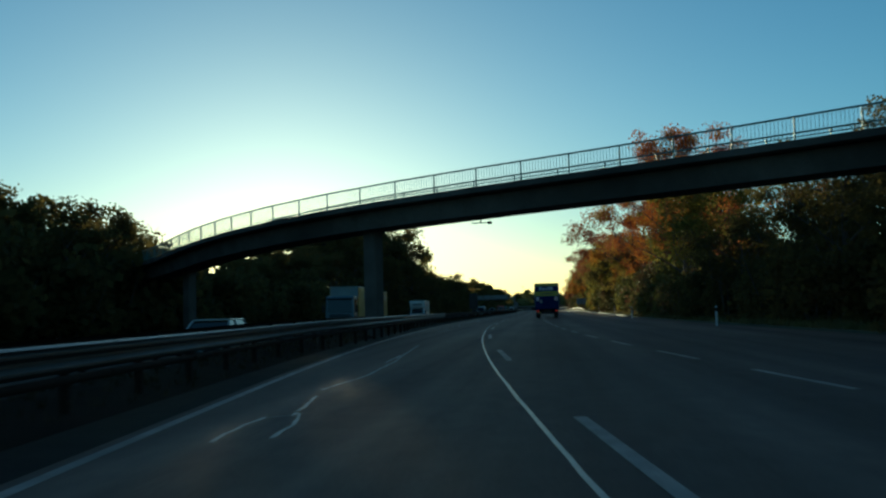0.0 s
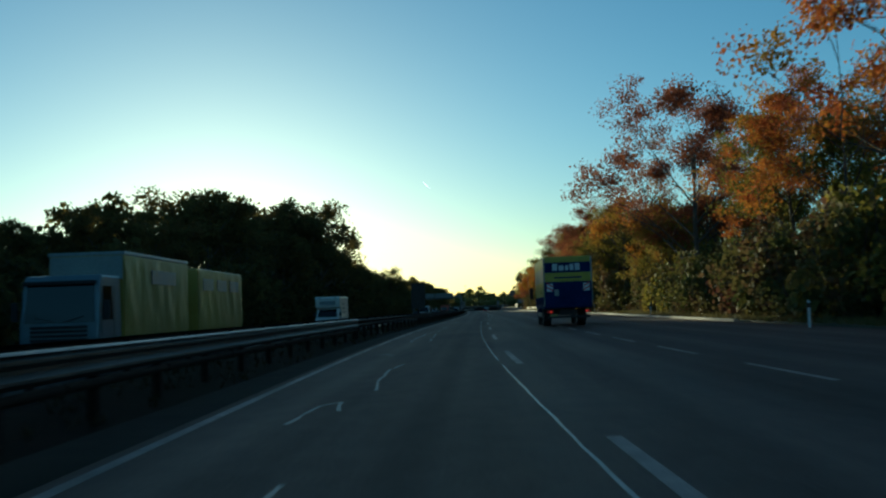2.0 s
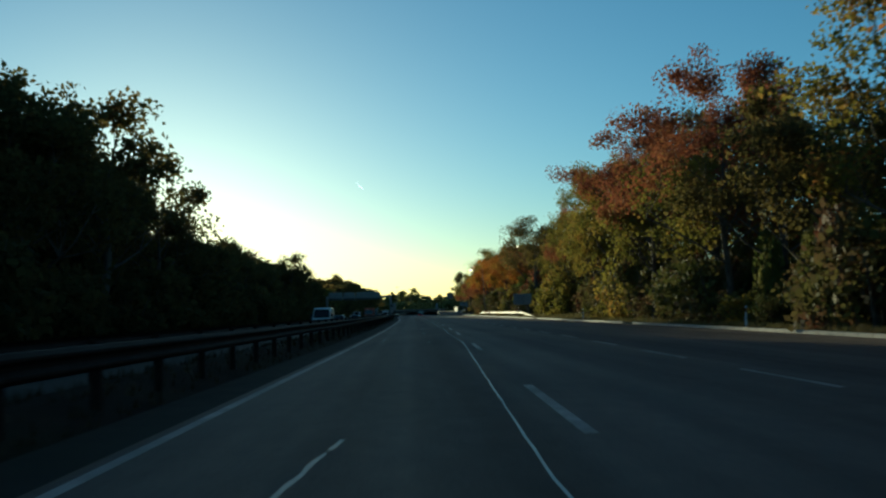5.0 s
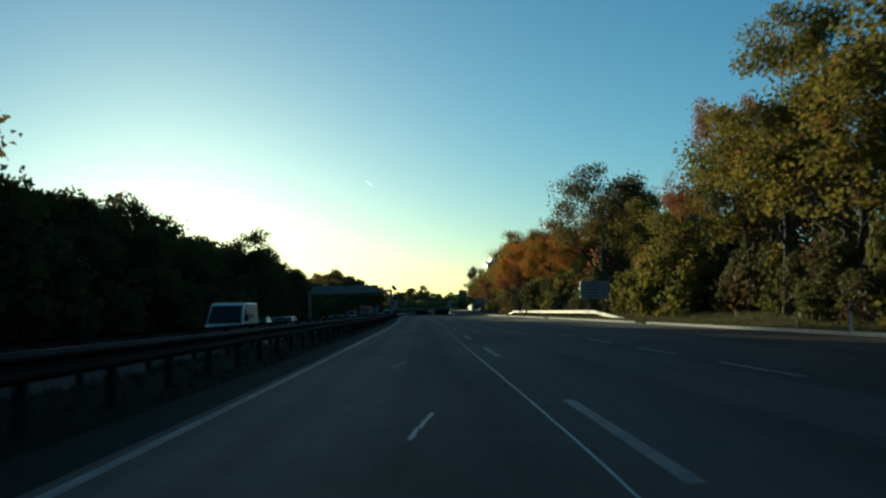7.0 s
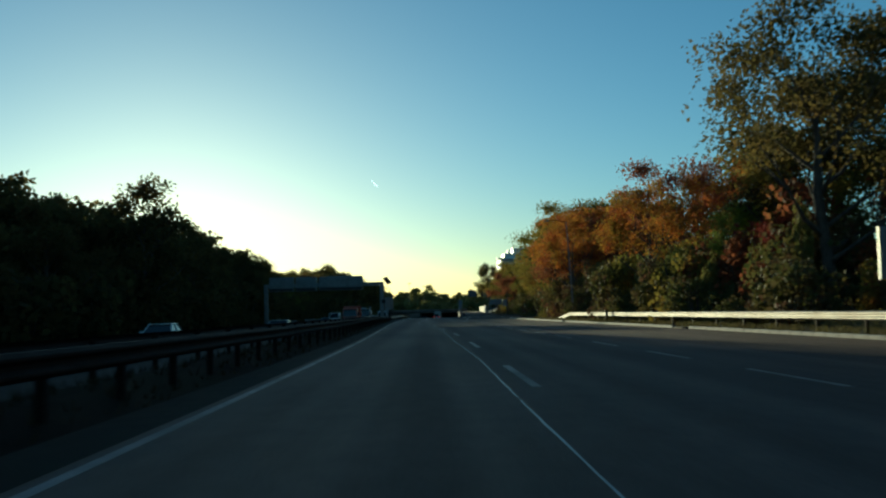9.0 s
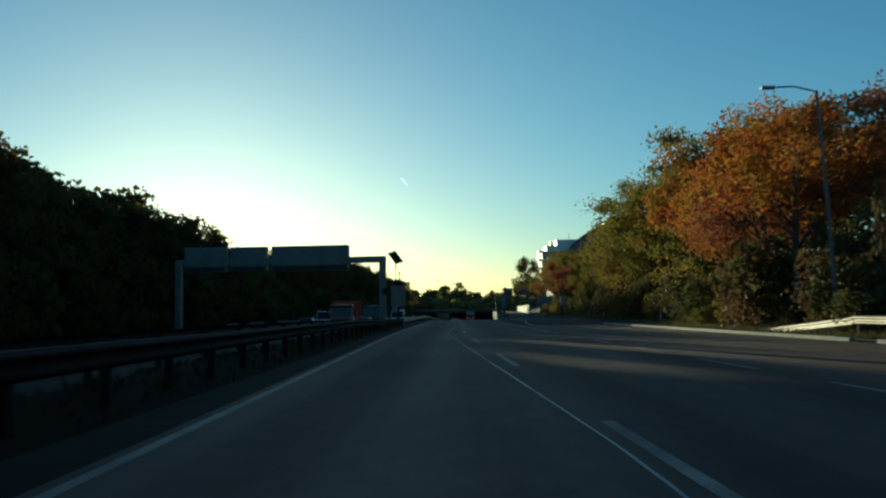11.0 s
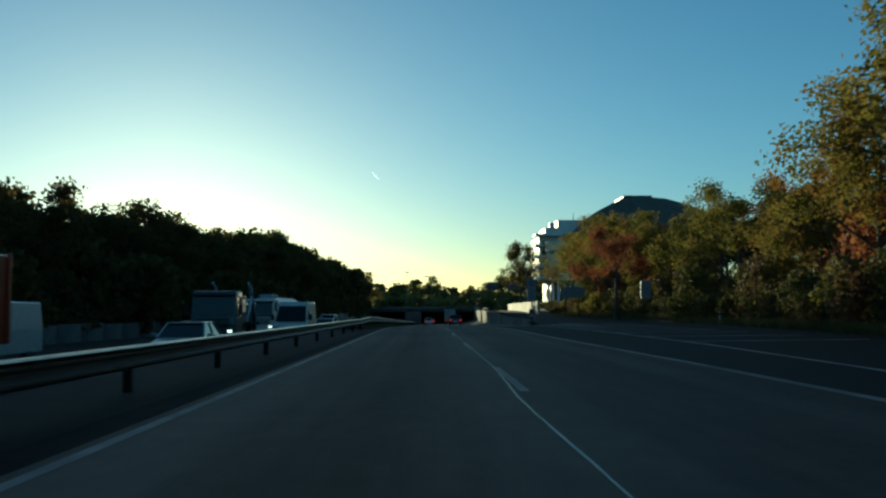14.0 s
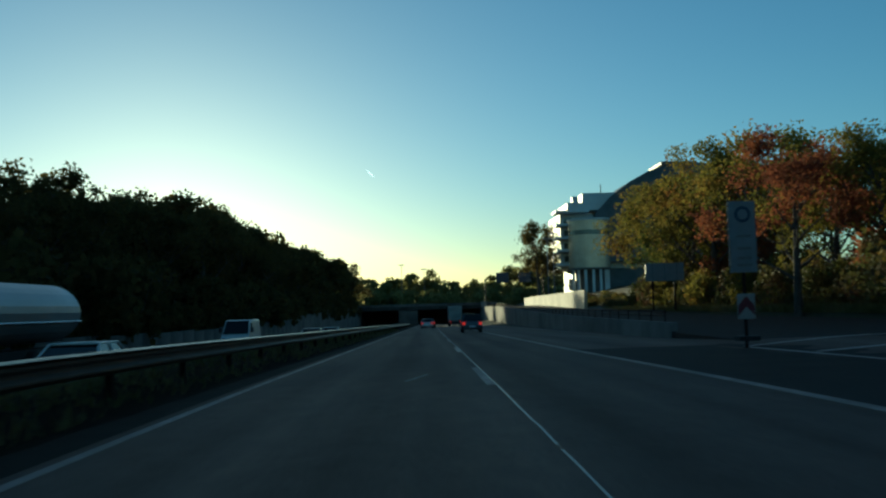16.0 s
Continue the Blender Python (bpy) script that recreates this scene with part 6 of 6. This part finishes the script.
def tarp_lorry(y, u):
    """Oncoming lorry with trailer, yellow bodies."""
    t = thing("lorry", placed(y, u), "oncoming lorry with a yellow tarpaulin body and a pale blue cab", "lorry")
    cab(t, BLUECAB, 2.45, 3.0, 2.0)
    part("frame", boxed(-0.45, 0.45, 0.5, 9.3, 0.6, 0.95), CHASSIS, t)
    b = part("body", boxed(-1.23, 1.23, 2.2, 9.3, 1.0, 3.75, 0.04), OCHRE, t)
    for s in (-1, 1):
        part("tarpaulin", tarp_side(s, 1.25, 2.22, 9.28, 1.1, 3.68, 11 + s), OCHRE, b, smooth_faces=True)
    part("roof_edge", boxed(-1.27, 1.27, 2.18, 9.32, 3.7, 3.82, 0.02), TARPLIGHT, b)
    part("front_board", boxed(-1.2, 1.2, 2.14, 2.19, 2.9, 3.68), TARPLIGHT, b)
    for s in (-1, 1):
        part("print_bar", boxed(s * 1.285 - 0.005, s * 1.285 + 0.005, 4.8, 7.6, 2.8, 3.3), TARPLIGHT, b)
        for yy in (1.3, 6.8, 8.1):
            wheel(t, s * 1.0, yy, 0.5, 0.3, SIGNBACK)
    tr = thing("trailer", placed(y + 10.6, u), "yellow tarpaulin trailer behind the lorry", "trailer")
    part("drawbar", boxed(-0.08, 0.08, -1.2, 0.4, 0.6, 0.75), CHASSIS, tr)
    b = part("body", boxed(-1.23, 1.23, 0, 7.4, 1.0, 3.6, 0.04), OCHRE, tr)
    for s in (-1, 1):
        part("tarpaulin", tarp_side(s, 1.25, 0.02, 7.38, 1.1, 3.55, 15 + s), OCHRE, b, smooth_faces=True)
    for k in range(3):
        part("print_bar", boxed(1.28, 1.291, 0.6 + 2.2 * k, 2.2 + 2.2 * k, 2.7, 3.2), TARPLIGHT, b)
        part("print_bar", boxed(-1.291, -1.28, 0.6 + 2.2 * k, 2.2 + 2.2 * k, 2.7, 3.2), TARPLIGHT, b)
    for s in (-1, 1):
        for yy in (1.4, 5.9):
            wheel(tr, s * 1.0, yy, 0.5, 0.3, SIGNBACK)


def camper(y, u):
    t = thing("box_van", placed(y, u), "oncoming white box van with a square body over the cab", "van")
    part("chassis", boxed(-0.9, 0.9, 0.2, 6.0, 0.35, 0.75), CHASSIS, t)
    part("nose", extrude([(0.0, 0.45), (0.0, 0.95), (0.75, 1.2), (1.35, 1.95), (2.0, 1.95), (2.0, 0.45)], 0.98, 1.2, 0.06, 0.06), WHITEPAINT, t)
    part("windscreen", ([(-0.86, 0.72, 1.22), (0.86, 0.72, 1.22), (0.78, 1.3, 1.9), (-0.78, 1.3, 1.9)], [(0, 1, 2, 3)]), GLASS, t)
    b = part("body", extrude([(1.9, 0.75), (1.9, 2.0), (1.2, 2.05), (1.05, 2.85), (1.2, 3.0), (6.1, 3.0), (6.1, 0.75)], 1.08, None, 0, 0.05), WHITEPAINT, t)
    part("front_window", boxed(-0.7, 0.7, 1.04, 1.12, 2.3, 2.62, 0.01), SIGNFACE, b)
    for s in (-1, 1):
        part("marker_lamp", boxed(s * 0.7 - 0.12, s * 0.7 + 0.12, 1.06, 1.14, 2.82, 2.9), BLACK, b)
        for k in range(3):
            part("side_graphic", boxed(s * 1.083 - 0.005, s * 1.083 + 0.005, 2.6, 4.4 - 0.3 * k, 1.5 + 0.38 * k, 1.68 + 0.38 * k), SIGNFACE, b)
        part("headlamp", boxed(s * 0.72 - 0.16, s * 0.72 + 0.16, -0.04, 0.1, 0.78, 0.95, 0.03), HEADLAMP, t)
        part("mirror", boxed(s * 1.16 - 0.09, s * 1.16 + 0.09, 0.8, 0.92, 1.3, 1.62, 0.02), BLACK, t)
        for yy in (1.0, 4.6):
            wheel(t, s * 0.88, yy, 0.35, 0.24)
    part("bumper", boxed(-0.95, 0.95, -0.08, 0.2, 0.35, 0.6, 0.04), BLACK, t)


def skip_lorry(y, u):
    t = thing("lorry", placed(y, u), "oncoming grey-blue skip lorry with lifting arms and lit headlamps", "lorry")
    cab(t, GREYBLUE, 2.45, 2.95, 2.0, True)
    part("frame", boxed(-0.5, 0.5, 0.5, 7.6, 0.65, 1.0), CHASSIS, t)
    part("platform", boxed(-1.2, 1.2, 2.2, 7.6, 1.0, 1.18, 0.02), RUSTDARK, t)
    part("tank", boxed(-1.15, 1.15, 2.2, 3.3, 1.18, 2.7, 0.05), GREYBLUE, t)
    for s in (-1, 1):
        part("lifting_arm", tube([(s * 1.05, 6.8, 1.2), (s * 1.05, 5.3, 3.2), (s * 1.05, 4.6, 3.5)], [0.14, 0.12, 0.08], 6), CHROME, t)
        part("ram", tube([(s * 1.05, 4.0, 1.2), (s * 1.05, 5.6, 2.7)], 0.08, 8), CHROME, t)
        for yy in (1.3, 5.4, 6.7):
            wheel(t, s * 1.0, yy, 0.5, 0.3, SIGNBACK)
    part("skip", extrude([(4.2, 1.2), (3.7, 2.2), (7.4, 2.35), (6.6, 1.2)], 0.9, 1.2, -0.12, 0.03), SILVER, t)


TANKPAINT = noise_mat("dull tank paint", (0.34, 0.35, 0.36), (0.46, 0.47, 0.48), 0.38, 0.8, 20, 0.05, metal=0.35, stain=(0.27, 0.26, 0.25))


def tanker(y, u):
    t = thing("tanker_lorry", placed(y, u), "oncoming white tanker lorry with a dull silver-grey tank", "lorry")
    cab(t, WHITEPAINT, 2.45, 3.0, 2.0, True)
    part("frame", boxed(-0.5, 0.5, 0.5, 16.8, 0.65, 1.0), CHASSIS, t)
    vs, fs = [], []
    n = 28
    for yy, k in ((2.5, 0.55), (2.62, 0.9), (2.8, 1.0), (16.4, 1.0), (16.7, 0.92), (17.0, 0.6)):
        for i in range(n):
            a = 2 * math.pi * i / n
            vs.append((1.24 * k * math.cos(a), yy, 2.2 + 1.03 * k * math.sin(a)))
    for r_ in range(5):
        for i in range(n):
            j = (i + 1) % n
            fs.append((r_ * n + i, r_ * n + j, (r_ + 1) * n + j, (r_ + 1) * n + i))
    fs += [tuple(range(n)), tuple(range(5 * n, 6 * n))]
    tk = part("tank", (vs, fs), TANKPAINT, t, "dull silver-grey tank")
    part("walkway", boxed(-0.5, 0.5, 2.9, 6.4, 3.2, 3.42, 0.04), TANKPAINT, tk)
    for s in (-1, 1):
        part("rail", tube([(s * 1.26, 2.8, 1.9), (s * 1.26, 16.4, 1.9)], 0.03, 6), CHROME, tk)
        part("locker", boxed(s * 0.95 - 0.2, s * 0.95 + 0.2, 5.6, 9.6, 0.6, 1.15, 0.03), CHASSIS, t)
        for yy in (1.3, 4.6, 12.9, 14.2, 15.5):
            wheel(t, s * 1.0, yy, 0.5, 0.3, SIGNBACK)
    part("hazard_plate", boxed(-0.95, -0.45, -0.05, -0.02, 1.22, 1.5), SIGNRED, t)


def tipper(y, u):
    t = thing("tipper_lorry", placed(y, u), "oncoming orange lorry with a tall ribbed orange body", "lorry")
    cab(t, ORANGE, 2.45, 2.85, 1.9)
    part("frame", boxed(-0.5, 0.5, 0.5, 9.0, 0.65, 1.0), CHASSIS, t)
    b = part("body", boxed(-1.22, 1.22, 2.3, 9.0, 1.05, 3.2, 0.05), ORANGE, t)
    for s in (-1, 1):
        for k in range(8):
            part("rib", boxed(s * 1.25 - 0.04, s * 1.25 + 0.04, 2.5 + k * 0.88, 2.6 + k * 0.88, 1.1, 3.25, 0.01), ORANGE, b)
        for yy in (1.3, 6.6, 8.0):
            wheel(t, s * 1.0, yy, 0.5, 0.3, CHROME)
    part("warning_strip", boxed(-1.1, 1.1, -0.02, 0.01, 0.9, 0.98), SIGNWHITE, t)


tarp_lorry(79.5, -9.4)
camper(134, -10.3)
car(placed(34.5, -5.9), SILVER, "oncoming silver estate car by the median rail", True)
van(placed(229.8, -8.0), WHITEPAINT, "oncoming white delivery van with side graphics", 5.6, 2.3, SIGNFACE)
car(placed(250, -7.7), SILVER, "oncoming silver saloon car with dark windows", False)
car(placed(262, -11.4), DARKPAINT, "oncoming dark estate car behind the others", True)
car(placed(292, -12.6), WHITEPAINT, "oncoming white saloon car with dark windows", False)
car(placed(312, -8.4), SILVER, "oncoming silver estate car with dark windows", True)
car(placed(400, -13.2), SILVER, "oncoming silver saloon car on the outer lane", False)
van(placed(411, -13.0), WHITEPAINT, "oncoming white van on the outer lane", 5.2, 2.2)
tipper(393.5, -8.6)
car(placed(386.5, -5.6), SILVER, "oncoming silver estate car beside the median", True)
car(placed(414, -5.9), SILVER, "oncoming silver car with lit headlamps", False, False, True)
skip_lorry(431.0, -8.8)
van(placed(434.5, -5.2), WHITEPAINT, "oncoming white panel van with dark windscreen", 5.4, 2.4)
tanker(456.5, -10.8)
car(placed(463.5, -6.2), WHITEPAINT, "oncoming white hatchback beside the rail", False)
van(placed(505, -10.6), WHITEPAINT, "oncoming white van in the distance", 5.2, 2.2)
car(placed(512, -6.0), SILVER, "oncoming silver car in the distance", False)
car(placed(530, -6.4), WHITEPAINT, "oncoming white car in the distance", False)
car(placed(102, -13.5), SILVER, "oncoming silver car on the outer lane", False)
# ahead in our direction
car(placed(521, 6.6, False) @ pose(0, 0, 0, 0, 0, 0), DARKPAINT, "dark hatchback driving ahead in the middle lane", True, True, False, 0.12)
car(placed(580, 2.6, False), SILVER, "silver car driving ahead in the fast lane", False, True)
car(placed(592, 3.0, False), plain("dull red vehicle paint", (0.16, 0.03, 0.03), 0.35, 0.0, 0.4), "dull red car driving ahead in the fast lane", True, True)
lead = thing("box_lorry", placed(612, 7.6), "grey box lorry far ahead near the underpass", "lorry")
part("body", boxed(-1.25, 1.25, 0, 7, 1.0, 3.7, 0.04), SILVER, lead)
part("rear_doors", boxed(-1.2, 1.2, -0.04, -0.003, 1.05, 3.6, 0.01), TARPLIGHT, lead)
part("frame", boxed(-1.1, 1.1, 0, 9, 0.5, 0.98), CHASSIS, lead)
part("cab", boxed(-1.2, 1.2, 7.2, 9, 0.6, 2.8, 0.08), DARKPAINT, lead)
for s in (-1, 1):
    wheel(lead, s * 1.0, 1.6, 0.48, 0.4)
    wheel(lead, s * 1.0, 7.9, 0.48, 0.3)
    part("tail_lamp", boxed(s * 0.95 - 0.15, s * 0.95 + 0.15, -0.05, 0, 0.8, 0.95), REDLIT, lead)

# ---- far wood and the rise on the right ----
random.seed(19)
for i in range(84):
    x = -150 + i * 3.9 + random.uniform(-2, 2)
    heap("far", DISTANT[i % 3], L_FAR, x, 875 + random.uniform(-25, 60), -2.0, random.uniform(0.86, 1.3) * (1.0 + 0.12 * math.sin(i * 0.55)))
for i in range(70):
    x = -140 + i * 4.2 + random.uniform(-2, 2)
    heap("far", HEDGE[i % 3], L_FAR, x, 838 + random.uniform(-10, 14), -2.0, random.uniform(1.3, 1.9))
join_heap("far", "distant_wood", "distant wood beyond the underpass", "wood")
plant("oak1", OAK[1], L_OAK, 27.2, 700, 2.5, 1.02, "tall dark tree standing beside the ramp", "tree", "trees on the rise", sz=1.27)
plant("oak2", OAK[2], L_OAK, 31, 708, 3, 0.85, "tall dark tree standing beside the ramp", "tree", "trees on the rise")

# grass tufts on the verge and in the median
def tufts(name, n, y0, y1, u0, u1, size, label, seed, blades=None):
    rs = np.random.RandomState(seed)
    vs, fs = [], []
    for i in range(n):
        y = rs.uniform(y0, y1)
        u = (u0(y) if callable(u0) else u0) + rs.rand() ** 1.4 * (u1 - (0 if callable(u0) else u0))
        p = at(y, u)
        z = max(land(y, u), 0.3 if y > 470 else -9) if callable(u0) else -0.01 + road_z(y) + (0.17 if y < 378 else 0.28) * smooth(0.95, 2.0, -u) * (1 - smooth(2.6, 3.2, -u))
        for k in range(4):
            a = rs.uniform(0, 6.28)
            l = size * rs.uniform(0.5, 1.3)
            w = 0.02
            dx, dy = math.cos(a), math.sin(a)
            o = len(vs)
            bx, by = p.x + dx * 0.05, p.y + dy * 0.05
            vs += [(bx - dy * w, by + dx * w, z - 0.03), (bx + dy * w, by - dx * w, z - 0.03), (bx + dx * l * 0.6, by + dy * l * 0.6, z + l)]
            fs.append((o, o + 1, o + 2))
    ob = part(name, (vs, fs), blades or L_GRASS)
    tagged(ob, label, "grass", kind="stuff")


L_GRASS = leaf_mat("grass blades", [(0.06, 0.075, 0.02), (0.12, 0.12, 0.04), (0.20, 0.17, 0.07), (0.16, 0.12, 0.06)], 0.3)
# Darker copy of the grass blades: the median's shade is in the colour.
L_WEED_SHADE = leaf_mat("shade-darkened weeds", [(0.03, 0.024, 0.011), (0.05, 0.038, 0.017), (0.07, 0.05, 0.024)], 0.25)
tufts("verge_grass", 26000, 30, 500, lambda y: right_edge(y) + 0.45, 4.5, 0.26, "dry grass along the verge", 5)
tufts("slope_grass", 11000, 405, 566, lambda y: right_edge(y) + 0.05, 3.6, 0.5, "tall dry grass on the slope beside the exit lane", 12)
tufts("bank_grass", 5000, 439, 560, -3.2, -0.9, 0.2, "dry grass on the median bank", 8)
tufts("median_grass", 4500, 0, 376, -3.2, -1.0, 0.16, "thin weeds in the median, darkened for shade", 6, L_WEED_SHADE)

# Emission stands in for sunlight on the vapour trail.
VAPOUR = plain("self-glowing vapour", (0.8, 0.78, 0.72), 0.9, 0.0, 0.0, 2.0)
trail = part("contrail", tube([(0, 0, 0), (14, 0, -16), (28, 0, -30)], [0.5, 1.7, 0.8], 8), VAPOUR, None, m=pose(-225, 4300, 570, 0, 0, 0))
tagged(trail, "short white vapour trail high in the sky", "contrail", kind="structure")
